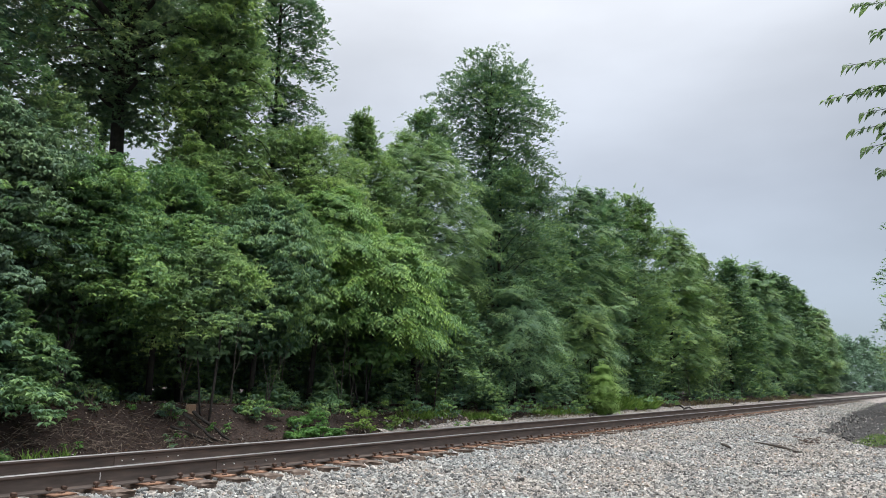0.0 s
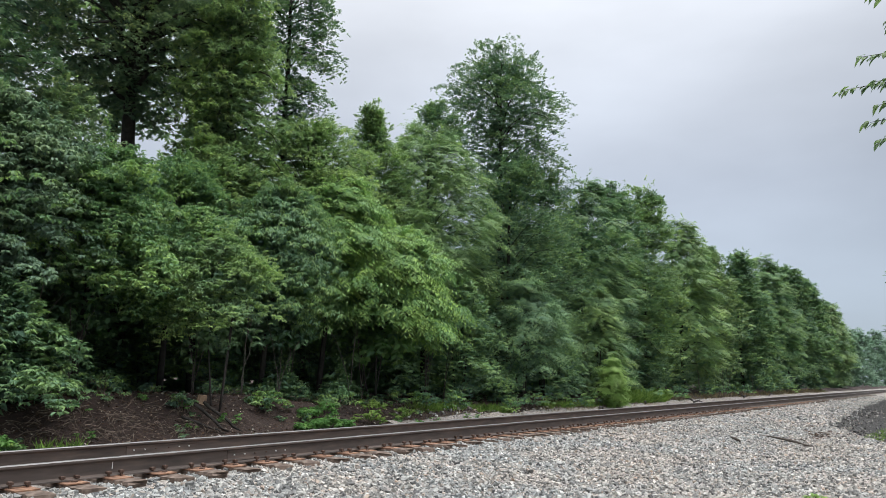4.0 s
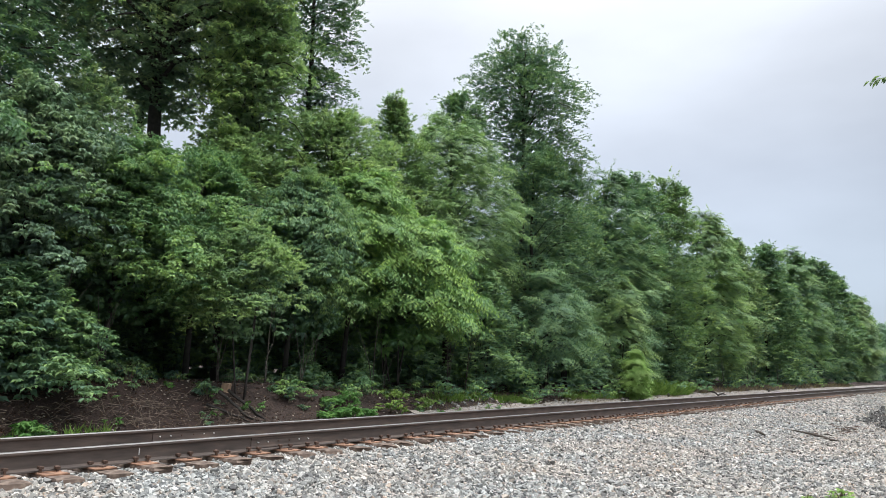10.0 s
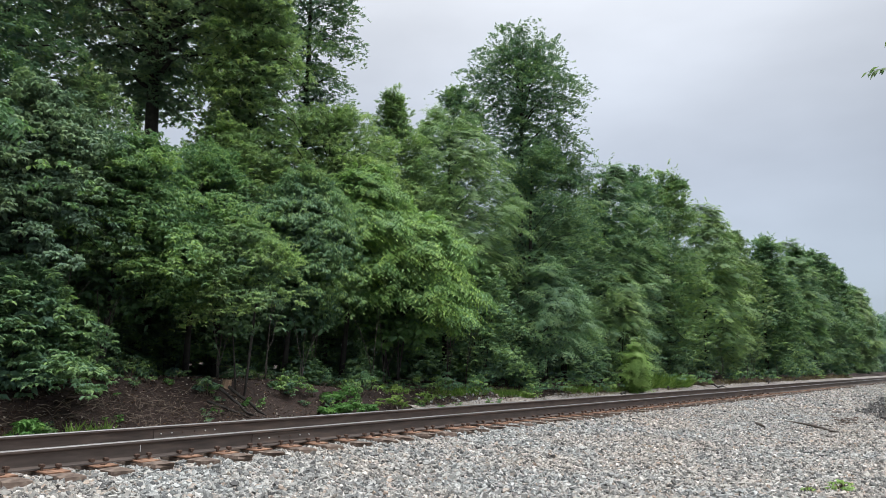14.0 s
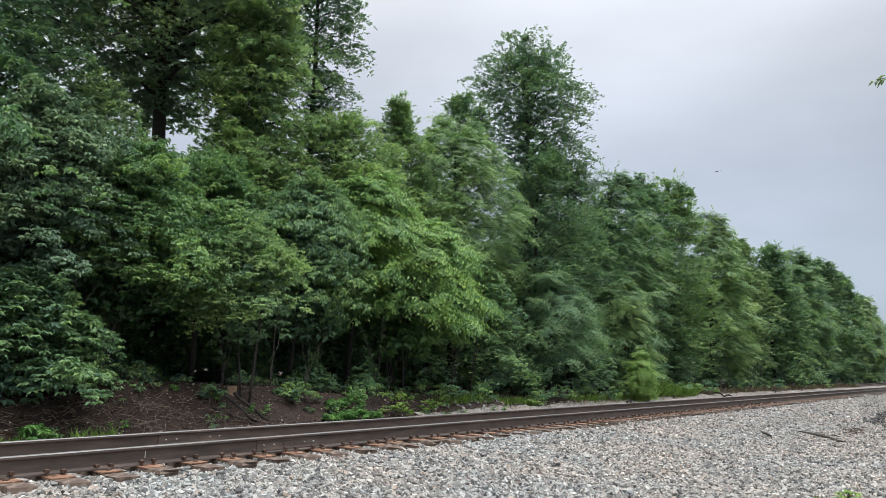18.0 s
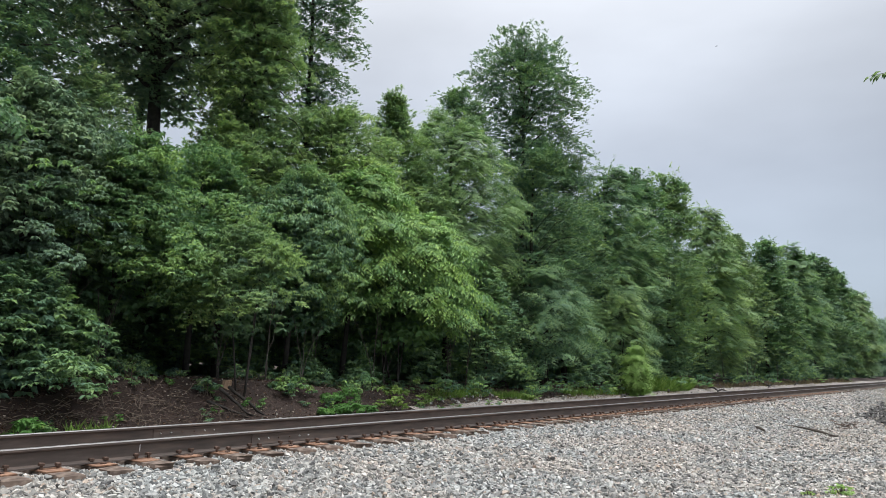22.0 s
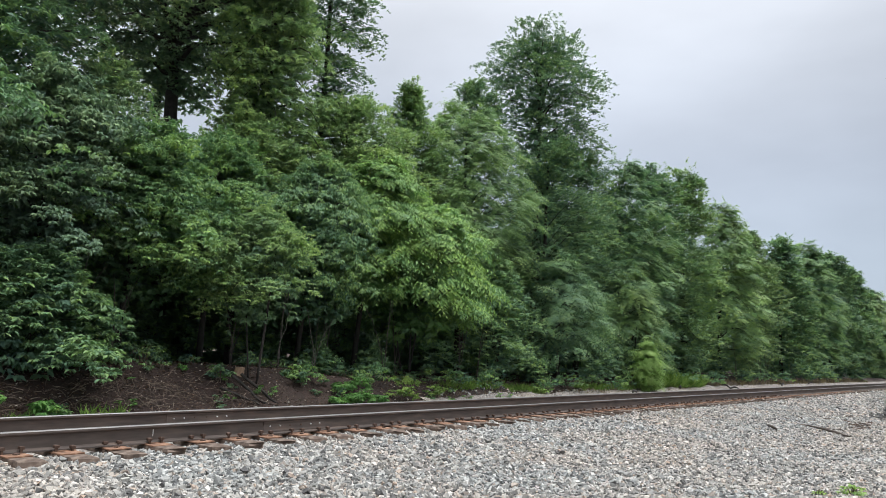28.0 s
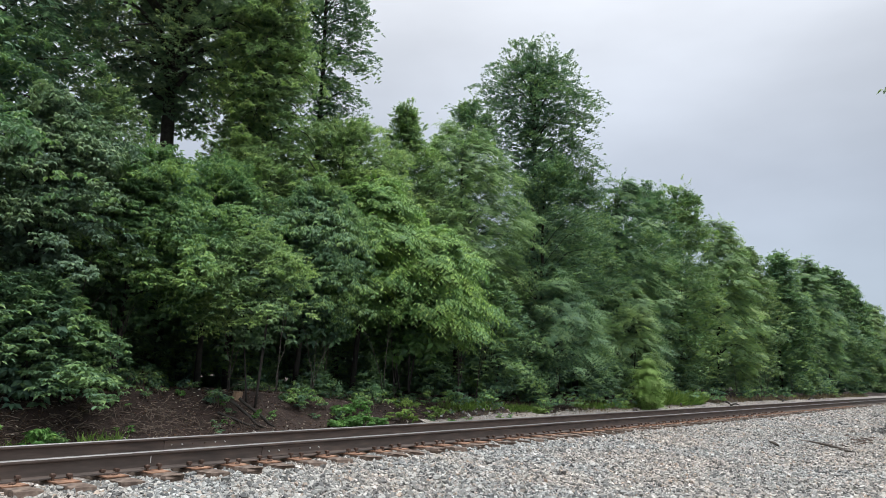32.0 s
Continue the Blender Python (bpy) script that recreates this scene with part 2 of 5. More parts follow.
WHITE_MARK = rail_material("white_paint_mark", ((0.3, (0.55, 0.55, 0.54)), (0.7, (0.75, 0.75, 0.74))), 0.7, 0.0, 9.0)
LOG = rail_material("grey_driftwood", ((0.3, (0.035, 0.028, 0.023)), (0.7, (0.12, 0.1, 0.085))), 0.95, 0.0, 9.0)


def cinder_material():
    m, n, l, b = material("black_cinder_soil", 0.95)
    big, mid, fine = noise_tex(n, l, 0.9, 5, 0.65), noise_tex(n, l, 7.0, 5, 0.7), noise_tex(n, l, 45.0, 3, 0.7)
    r1 = ramp(n, ((0.32, (0.014, 0.013, 0.012)), (0.5, (0.028, 0.026, 0.024)), (0.66, (0.05, 0.046, 0.042))))
    l.new(big.outputs["Fac"], r1.inputs["Fac"])
    r2 = ramp(n, ((0.35, (0.45, 0.44, 0.43)), (0.55, (1.0, 1.0, 1.0)), (0.7, (1.5, 1.45, 1.4))))
    l.new(mid.outputs["Fac"], r2.inputs["Fac"])
    c = mixed(n, l, 1.0, r1.outputs["Color"], r2.outputs["Color"], 'MULTIPLY')
    r3 = ramp(n, ((0.4, (0.6, 0.6, 0.6)), (0.65, (1.4, 1.4, 1.4))))
    l.new(fine.outputs["Fac"], r3.inputs["Fac"])
    l.new(mixed(n, l, 1.0, c, r3.outputs["Color"], 'MULTIPLY'), b.inputs["Base Color"])
    bump(n, l, b, mid.outputs["Fac"], 1.0, 0.08)
    return m


DARK_SOIL = cinder_material()


# ---- building helpers ----
def mesh_of(name, verts, faces, mats=(), smooth=False):
    me = bpy.data.meshes.new(name)
    me.from_pydata([tuple(v) for v in verts], [], faces)
    for m in mats:
        me.materials.append(m)
    if smooth:
        me.shade_smooth()
    return me


def part(name, me, parent, label=""):
    ob = new(name, me)
    ob.parent = parent
    if label:
        ob["label"] = label
    return ob


def thing(name, x, y, z, label, category, group="", kind=""):
    ob = new(name)
    ob.location = (x, y, z)
    return tagged(ob, label, category, group, kind)


def box_data(x0, x1, y0, y1, z0, z1, bev=0.0):
    """Box with its upper edges chamfered."""
    b = bev
    v = [(x0, y0, z0), (x1, y0, z0), (x1, y1, z0), (x0, y1, z0), (x0, y0, z1 - b), (x1, y0, z1 - b), (x1, y1, z1 - b), (x0, y1, z1 - b),
         (x0 + b, y0 + b, z1), (x1 - b, y0 + b, z1), (x1 - b, y1 - b, z1), (x0 + b, y1 - b, z1)]
    f = [(3, 2, 1, 0), (0, 1, 5, 4), (1, 2, 6, 5), (2, 3, 7, 6), (3, 0, 4, 7), (4, 5, 9, 8), (5, 6, 10, 9), (6, 7, 11, 10), (7, 4, 8, 11), (8, 9, 10, 11)]
    return v, f


def tube_data(points, radii, sides=7):
    """Tapered tube along a line of points."""
    P = np.array(points, float)
    T = np.gradient(P, axis=0)
    T /= np.linalg.norm(T, axis=1)[:, None] + 1e-9
    up = np.array((0.31, 0.2, 0.93)) if abs(T[0][2]) < 0.8 else np.array((1.0, 0.1, 0.0))
    A = np.cross(T, up)
    A /= np.linalg.norm(A, axis=1)[:, None] + 1e-9
    B = np.cross(T, A)
    ang = np.linspace(0, 2 * math.pi, sides, endpoint=False)
    v = (P[:, None, :] + np.array(radii)[:, None, None] * (np.cos(ang)[None, :, None] * A[:, None, :] + np.sin(ang)[None, :, None] * B[:, None, :])).reshape(-1, 3)
    f = []
    for i in range(len(P) - 1):
        for j in range(sides):
            k = (j + 1) % sides
            f.append((i * sides + j, i * sides + k, (i + 1) * sides + k, (i + 1) * sides + j))
    f.append(tuple(range(sides))[::-1])
    f.append(tuple((len(P) - 1) * sides + j for j in range(sides)))
    return v.tolist(), f


def joined(pieces):
    v, f = [], []
    for pv, pf in pieces:
        o = len(v)
        v += list(pv)
        f += [tuple(i + o for i in q) for q in pf]
    return v, f


def unit(a):
    return a / (np.linalg.norm(a, axis=-1, keepdims=True) + 1e-9)


def blade_mesh(name, C, D, N, L, W, tone, mat, fine=False):
    """Many leaf blades in one mesh: each a lozenge folded along its midrib, or, for fine leaves, one pointed blade."""
    n = len(C)
    D = unit(D)
    S = unit(np.cross(D, N))
    N = np.cross(S, D)
    L, W = L[:, None], W[:, None]
    c, f = (3, 1) if fine else (4, 2)
    v = np.empty((n, c, 3), np.float32)
    if fine:
        v[:, 0] = C - S * W * 0.55 + D * L * 0.1
        v[:, 1] = C + S * W * 0.55 + D * L * 0.25
        v[:, 2] = C + D * L * 1.05
        order = [[0, 1, 2]]
    else:
        v[:, 0] = C
        v[:, 1] = C + D * L * 0.45 + S * W * 0.5 + N * W * 0.16
        v[:, 2] = C + D * L - N * L * 0.14
        v[:, 3] = C + D * L * 0.45 - S * W * 0.5 + N * W * 0.16
        order = [[0, 1, 2, 0, 2, 3]]
    idx = (np.arange(n, dtype=np.int32)[:, None] * c + np.array(order, np.int32)).ravel()
    me = bpy.data.meshes.new(name)
    me.vertices.add(c * n)
    me.vertices.foreach_set("co", v.ravel())
    me.loops.add(3 * f * n)
    me.loops.foreach_set("vertex_index", idx)
    me.polygons.add(f * n)
    me.polygons.foreach_set("loop_start", np.arange(0, 3 * f * n, 3, dtype=np.int32))
    me.update(calc_edges=True)
    at = me.attributes.new("tone", 'FLOAT', 'FACE')
    at.data.foreach_set("value", np.repeat(tone.astype(np.float32), f))
    me.materials.append(mat)
    return me


def fast_mesh(name, V, F, mat):
    me = bpy.data.meshes.new(name)
    me.vertices.add(len(V))
    me.vertices.foreach_set("co", np.asarray(V, np.float32).ravel())
    me.loops.add(3 * len(F))
    me.loops.foreach_set("vertex_index", np.asarray(F, np.int32).ravel())
    me.polygons.add(len(F))
    me.polygons.foreach_set("loop_start", np.arange(0, 3 * len(F), 3, dtype=np.int32))
    me.update(calc_edges=True)
    me.materials.append(mat)
    me.shade_flat()
    return me


def long_leaf_mesh(name, C, D, N, L, W, tone, mat):
    """Long drooping leaves of six corners each, bent over along their length."""
    n = len(C)
    D = unit(D)
    S = unit(np.cross(D, N))
    N = np.cross(S, D)
    L, W = L[:, None], W[:, None]
    down = np.array((0, 0, -1.0))
    p1 = C + D * L * 0.35
    p2 = p1 + unit(D + 0.45 * down) * L * 0.35
    p3 = p2 + unit(D + 1.1 * down) * L * 0.34
    v = np.empty((n, 6, 3), np.float32)
    v[:, 0], v[:, 5] = C, p3
    v[:, 1], v[:, 2] = p1 + S * W * 0.5 + N * W * 0.14, p1 - S * W * 0.5 + N * W * 0.14
    v[:, 3], v[:, 4] = p2 + S * W * 0.46 + N * W * 0.12, p2 - S * W * 0.46 + N * W * 0.12
    me = fast_mesh(name, v.reshape(-1, 3), (np.arange(n)[:, None, None] * 6 + np.array([(0, 1, 2), (1, 3, 2), (3, 4, 2), (3, 5, 4)])[None]).reshape(-1, 3), mat)
    at = me.attributes.new("tone", 'FLOAT', 'FACE')
    at.data.foreach_set("value", np.repeat(tone.astype(np.float32), 4))
    return me


def sprays(rng, P, O, size, K, leaf, narrow=0.42, thick=0.1, droop=0.45, tone0=None, cluster=8, nrm=None, hang=0.35):
    """Leaves of many boughs: drooping fans round the points P, pointing outwards along O, their leaves in small rosettes."""
    M = len(P)
    Z = np.array((0, 0, 1.0))
    O = unit(O)
    S = unit(np.cross(O, Z) + 1e-6)
    nr = max(3, K // cluster)
    rr, ra = np.sqrt(rng.random((M, nr))), rng.random((M, nr)) * 2 * math.pi
    ru, rv = rr * np.cos(ra), rr * np.sin(ra)
    rz = -droop * (ru * ru + rv * rv) - 0.25 * ru + rng.normal(0, 0.16, (M, 1)) * rv + rng.normal(0, thick, (M, nr))
    pick = rng.integers(0, nr, (M, K))
    row = np.arange(M)[:, None]
    u, v, w = ru[row, pick], rv[row, pick], rz[row, pick]
    r = rr[row, pick]
    phi = rng.random((M, K)) * 2 * math.pi
    cu, cv = np.cos(phi), np.sin(phi)
    sz = size[:, None, None]
    jit = 0.22 * leaf / size[:, None]
    pu, pv = u + cu * jit * rng.random((M, K)), v + cv * jit * rng.random((M, K))
    pos = P[:, None, :] + sz * (pu[..., None] * O[:, None, :] + 0.8 * pv[..., None] * S[:, None, :] + w[..., None] * Z)
    face = 0.72 * Z + (0.6 + 0.55 * u)[..., None] * O[:, None, :] + (0.5 * v)[..., None] * S[:, None, :]
    if nrm is not None:
        face = 0.75 * nrm[:, None, :] + 0.3 * Z + 0.5 * face
    nor = face + (0.35 * cu)[..., None] * O[:, None, :] + (0.35 * cv)[..., None] * S[:, None, :] + rng.normal(0, 0.22, (M, K, 3))
    d = (cu + 0.55)[..., None] * O[:, None, :] + cv[..., None] * S[:, None, :] - (hang + 0.25 * r)[..., None] * Z + rng.normal(0, 0.2, (M, K, 3))
    L = leaf * rng.uniform(0.65, 1.25, (M, K))
    t = rng.random((M, 1)) if tone0 is None else tone0[:, None]
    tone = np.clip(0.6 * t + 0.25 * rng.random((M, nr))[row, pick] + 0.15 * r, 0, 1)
    return pos.reshape(-1, 3), d.reshape(-1, 3), nor.reshape(-1, 3), L.ravel(), (L * narrow * rng.uniform(0.8, 1.25, (M, K))).ravel(), tone.ravel()


def fronds(rng, P, O, size, K, leaf, narrow=0.4, droop=0.5, tone0=None, hang=0.3):
    """Feathery boughs: compound leaves arching out of the points P along O, leaflets in two rows on each stalk."""
    M, per = len(P), 12
    nf = max(2, K // per)
    Z = np.array((0, 0, 1.0))
    O = unit(O)
    S = unit(np.cross(O, Z) + 1e-6)
    a = rng.normal(0, 0.85, (M, nf))
    run = np.cos(a)[..., None] * O[:, None, :] + np.sin(a)[..., None] * S[:, None, :] + rng.normal(0, 0.14, (M, nf, 3))
    lf = size[:, None] * rng.uniform(0.65, 1.25, (M, nf))
    base = P[:, None, :] + rng.normal(0, 0.2, (M, nf, 3)) * size[:, None, None] * np.array((1, 1, 0.45))
    perp = unit(np.cross(run, Z))
    w = (np.arange(per) + 0.6) / per
    arch = 0.25 * w - (0.25 + droop) * w * w
    pos = base[:, :, None, :] + run[:, :, None, :] * (lf[..., None] * w)[..., None] + Z * (lf[..., None] * arch)[..., None]
    sgn = np.where(np.arange(per) % 2 == 0, 1.0, -1.0)
    D = 0.55 * run[:, :, None, :] + perp[:, :, None, :] * sgn[None, None, :, None] - Z * (hang + 0.5 * w)[None, None, :, None] + rng.normal(0, 0.15, (M, nf, per, 3))
    N = Z + (0.5 * w)[None, None, :, None] * run[:, :, None, :] + 0.25 * O[:, None, None, :] + rng.normal(0, 0.16, (M, nf, per, 3))
    L = leaf * (1.15 - 0.7 * np.abs(w - 0.4))[None, None, :] * rng.uniform(0.85, 1.15, (M, nf, per))
    t = rng.random(M) if tone0 is None else tone0
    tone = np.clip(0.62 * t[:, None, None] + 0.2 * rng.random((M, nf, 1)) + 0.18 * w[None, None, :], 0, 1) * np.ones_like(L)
    L = L.ravel()
    return pos.reshape(-1, 3), D.reshape(-1, 3), N.reshape(-1, 3), L, L * narrow, tone.ravel()


FRONT = math.radians(-110)  # the open side of the wood edge, towards the track


def envelope(s, shape):
    if shape == "round":
        return np.sqrt(np.clip(1 - (2 * s - 1) ** 2, 0, 1)) ** 0.6
    if shape == "cone":
        return np.clip(1 - s, 0, 1) ** 0.95 * np.minimum(1, s * 5 + 0.3)
    if shape == "dome":
        return np.sqrt(np.clip(1 - s ** 3.2, 0, 1)) * np.minimum(1, 0.55 + s * 1.8)
    if shape == "edge":
        return np.sqrt(np.clip(1 - s ** 2.5, 0, 1)) * np.minimum(1, 0.88 + 0.4 * s)
    return (1 - s ** 3) ** 0.6 * np.minimum(1, 0.7 + s)


def tree(name, label, category, x, y, z0, top, R, zb, shape, nb, ns, K, leaf, mat, seed, size=0.5, narrow=0.42, trunk_r=None, bark=None, lean=(0, 0), group="",
         wide=0.72, sag=0.22, rise=0.5, thick=0.05, core=0.6, core_r=0.55, front=0.6, stems=1, fine=False, hang=0.35, feather=False, droop=0.45, limbs=99, limb_r=0.36, shoots=6, shoot_h=0.5):
    """A tree or bush: trunk, limbs in tiers, and on each limb a sloping plate of leaf sprays, with gaps between the tiers."""
    rng = np.random.default_rng(seed)
    ob = thing(name, x, y, z0, label, category, group)
    bark = bark or BARK
    H, b = top - z0, zb - z0
    tr = trunk_r or 0.011 * H + 0.012
    bend = np.cumsum(rng.normal(0, 0.004, (8, 2)) * H, axis=0)
    zs = np.linspace(-0.25, 0.93 * H, 8)
    ax = np.column_stack([lean[0] * zs / H, lean[1] * zs / H]) + bend * (zs / H)[:, None]
    # limbs in tiers, most of them towards the open side
    s = ((np.arange(nb) + rng.random(nb)) / nb) ** 0.8
    az = np.arange(nb) * 2.39996 + rng.normal(0, 0.4, nb)
    back = (np.cos(az - FRONT) < -0.1) & (rng.random(nb) < front)
    az = np.where(back, az + math.pi, az)
    ln = np.maximum(R * envelope(s, shape) * rng.uniform(0.72, 1.22, nb) - 0.15 * size, (0.06 if shape == "cone" else 0.2) * R)
    tz = b + (H - 0.25 * size - b) * s
    rz = np.clip(tz - rise * (0.35 + 1.3 * s) * ln + sag * ln, 0.1 * H, 0.92 * H)
    root = np.stack([np.interp(rz, zs, ax[:, 0]), np.interp(rz, zs, ax[:, 1]), rz], 1)
    mid = np.stack([np.interp(tz, zs, ax[:, 0]), np.interp(tz, zs, ax[:, 1])], 1)
    tip = np.stack([mid[:, 0] + np.cos(az) * ln, mid[:, 1] + np.sin(az) * ln, tz + sag * ln], 1)
    side = np.stack([-np.sin(az), np.cos(az), 0 * az], 1)
    out = np.stack([np.cos(az), np.sin(az), 0 * az], 1)

    def along(i, q):
        return root[i] * (1 - q) + tip[i] * q + np.array((0, 0, 1.0)) * ln[i][:, None] * (0.2 * np.sin(math.pi * q) - sag * q ** 3)

    M = nb * ns
    i = np.repeat(np.arange(nb), ns)
    q = rng.uniform(0.0, 1.0, M) ** 0.62 * 0.78 + 0.22
    reach = wide * np.maximum(ln[i], 0.5 * R * wide) * np.sqrt(np.clip(1 - ((q - 0.6) / 0.75) ** 2, 0.05, 1))
    lat = rng.uniform(-1, 1, M)
    P = along(i, q[:, None]) + side[i] * (lat * reach)[:, None]
    P[:, 2] += -0.3 * lat * lat * reach + rng.normal(0, thick, M) * R
    O = out[i] * (0.35 + 0.65 * q)[:, None] + side[i] * (0.9 * lat)[:, None]
    O[:, 2] += np.clip((s[i] - 0.72) / 0.28, 0, 1) * rng.uniform(0.2, 1.1, M)
    sz = size * rng.uniform(0.7, 1.25, M) * np.where(s[i] > 0.85, 0.8, 1.0)
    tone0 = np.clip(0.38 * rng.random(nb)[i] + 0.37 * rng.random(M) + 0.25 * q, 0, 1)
    nrm = np.array((0, 0, 0.9)) + 0.55 * out[i] * q[:, None]
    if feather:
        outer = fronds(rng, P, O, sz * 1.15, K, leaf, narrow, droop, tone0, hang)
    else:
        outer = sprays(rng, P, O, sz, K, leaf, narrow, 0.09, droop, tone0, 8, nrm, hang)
    # inner foliage, its leaf tone set low to paint in the crown's own shade
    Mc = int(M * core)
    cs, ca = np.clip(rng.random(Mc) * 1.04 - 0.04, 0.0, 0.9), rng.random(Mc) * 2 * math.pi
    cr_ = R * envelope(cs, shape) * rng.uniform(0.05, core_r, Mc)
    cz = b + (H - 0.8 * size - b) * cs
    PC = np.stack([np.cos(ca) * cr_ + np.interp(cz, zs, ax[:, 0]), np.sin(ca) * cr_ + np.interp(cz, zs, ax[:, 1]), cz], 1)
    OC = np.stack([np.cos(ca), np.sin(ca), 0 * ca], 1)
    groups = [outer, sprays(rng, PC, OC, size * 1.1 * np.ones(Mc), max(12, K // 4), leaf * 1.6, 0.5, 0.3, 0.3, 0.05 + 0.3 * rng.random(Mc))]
    # leading shoots standing out of the top
    if shoots:
        hi = np.nonzero(s > 0.6)[0]
        wh = rng.choice(hi, shoots)
        st = along(wh, rng.uniform(0.1, 0.95, shoots)[:, None])
        k4 = np.repeat(np.arange(shoots), 4)
        up = np.tile((0.15, 0.45, 0.72, 0.95), shoots)
        hh = shoot_h * rng.uniform(0.5, 1.4, shoots)[k4]
        tilt = rng.normal(0, 0.22, (shoots, 2))[k4]
        PS = st[k4] + np.column_stack([tilt * (up * hh)[:, None], up * hh])
        OS = np.column_stack([tilt + rng.normal(0, 0.5, (len(k4), 2)), np.ones(len(k4)) * 0.9])
        groups.append(sprays(rng, PS, OS, hh * 0.34 * (1.2 - up), max(8, K // 9), leaf * 0.85, narrow, 0.08, 0.1, 0.55 + 0.4 * rng.random(len(k4))))
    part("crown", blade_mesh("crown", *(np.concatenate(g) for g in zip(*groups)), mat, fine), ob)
    for k in range(stems):
        spread = np.array((math.cos(2.4 * k), math.sin(2.4 * k))) * (0 if stems == 1 else 1) * (0.12 + 0.10 * zs[:, None])
        pts = np.column_stack([ax * (1 if k == 0 else -1.2) + spread, zs])
        part("trunk", mesh_of("trunk", *tube_data(pts, tr * (1 if stems == 1 else 0.38) * np.linspace(1.15, 0.18, 8), 9), [bark], True), ob)
    ql = np.linspace(0, 1, 6)
    for j in rng.permutation(nb)[:limbs]:
        line = along(np.full(6, j), ql[:, None]) + rng.normal(0, 0.02, (6, 3)) * np.sqrt(ln[j]) * (ql * (1 - ql) * 4)[:, None]
        r0 = tr * limb_r * min(1.0, 0.35 + ln[j] / R * 0.65) * (1.0 - 0.45 * s[j])
        part("limb", mesh_of("limb", *tube_data(line, r0 * np.linspace(1.0, 0.12, 6), 5), [bark], True), ob)
    return ob


# ---- ground ----
RAIL_TOP_Z = 0.62
RAIL_NEAR, RAIL_FAR = 8.17, 9.68
TIE_TOP = RAIL_TOP_Z - 0.227
TIE_STEP = 0.536


def bank_height(x):
    """Crest of the bank behind the track: a cut of a metre, running out to a low verge."""
    return 0.72 + 0.42 * max(0.0, min(1.0, (16 - x) / 6.0))


def ground_z(x, y):
    w = 0.05 * noise.noise((x * 0.7, y * 0.7, 0.3)) + 0.025 * noise.noise((x * 2.3, y * 2.3, 4.1))
    if y < 4.2:
        return w * 0.7 - 0.04
    if y < 7.4:
        return w * 0.3 - 0.06 + 0.25 * (y - 4.2) / 3.2
    if y < 10.6:
        return 0.19
    if y < 12.0:
        return 0.19 + 0.10 * (y - 10.6) / 1.4 + w * 0.6
    h = bank_height(x)
    k = min(1.0, (y - 12.0) / (1.6 if x < 20 else 2.6))
    return 0.29 + (h - 0.29) * (k * k * (3 - 2 * k)) + w * (1 + k) + 0.02 * max(0.0, min(y - 14.0, 6.0))


def axis(parts):
    out = []
    for a, b, n in parts:
        out += list(np.linspace(a, b, n, endpoint=False))
    return out + [parts[-1][1]]


gx = axis([(-3000, -300, 4), (-300, -20, 12), (-20, 2, 22), (2, 30, 120), (30, 80, 60), (80, 320, 40), (320, 3000, 6)])
gy = axis([(-3000, -200, 4), (-200, -10, 14), (-10, 4, 14), (4, 12, 16), (12, 16, 26), (16, 40, 20), (40, 200, 10), (200, 3000, 5)])
gv = [(x, y, ground_z(x, y)) for y in gy for x in gx]
nx = len(gx)
gf = [(j * nx + i, j * nx + i + 1, (j + 1) * nx + i + 1, (j + 1) * nx + i) for j in range(len(gy) - 1) for i in range(nx - 1)]
ground = tagged(new("ground", mesh_of("ground", gv, gf, [SOIL], True)), "brown bare soil with a cut bank below the trees", "ground", kind="structure")


def bed_z(x, y):
    """Top of the ballast: level at the ties, shouldering off to a gravel apron."""
    w = 0.03 * noise.noise((x * 0.9, y * 0.9, 7.7)) + 0.018 * noise.noise((x * 3.1, y * 3.1, 1.7))
    if y < 3.0:
        return 0.005 + w * 0.6
    if y < 7.3:
        k = (y - 3.0) / 4.3
        return 0.01 + 0.295 * k * k * (1.6 - 0.6 * k) + w
    if y < 10.6:
        return 0.305 + 0.04 * min(1.0, (y - 7.3) / 0.6) + w * 0.4
    k = min(1.0, (y - 10.6) / 1.5)
    return max(0.345 - 0.045 * k + w, ground_z(x, y) + 0.03)


bx = axis([(-30, 2, 16), (2, 30, 110), (30, 80, 60), (80, 420, 60)])
by = axis([(0.2, 3.0, 8), (3.0, 7.3, 22), (7.3, 10.6, 10), (10.6, 12.1, 6)])
nb = len(bx)


def apron_edge(x):
    """Outer edge of the gravel apron: it wanders, and draws in towards the track in the distance."""
    e_ = float(np.interp(x, (-30, 20, 24, 30, 45, 76, 120), (0.3, 0.3, 2.6, 4.3, 5.2, 6.3, 6.8)))
    return e_ + 0.3 * noise.noise((x * 0.35, 2.0, 0)) + 0.12 * noise.noise((x * 1.7, 5.0, 0))


def bed_edge(x, y):
    if y < 7.3:
        e_ = apron_edge(x)
        return e_ + (y - 0.2) / 7.1 * (7.3 - e_)
    if y > 10.6:
        far = float(np.interp(x, (13, 22), (12.05, 13.2))) + 0.25 * noise.noise((x * 0.6, 8.0, 0))
        return 10.6 + (y - 10.6) / 1.5 * (far - 10.6)
    return y


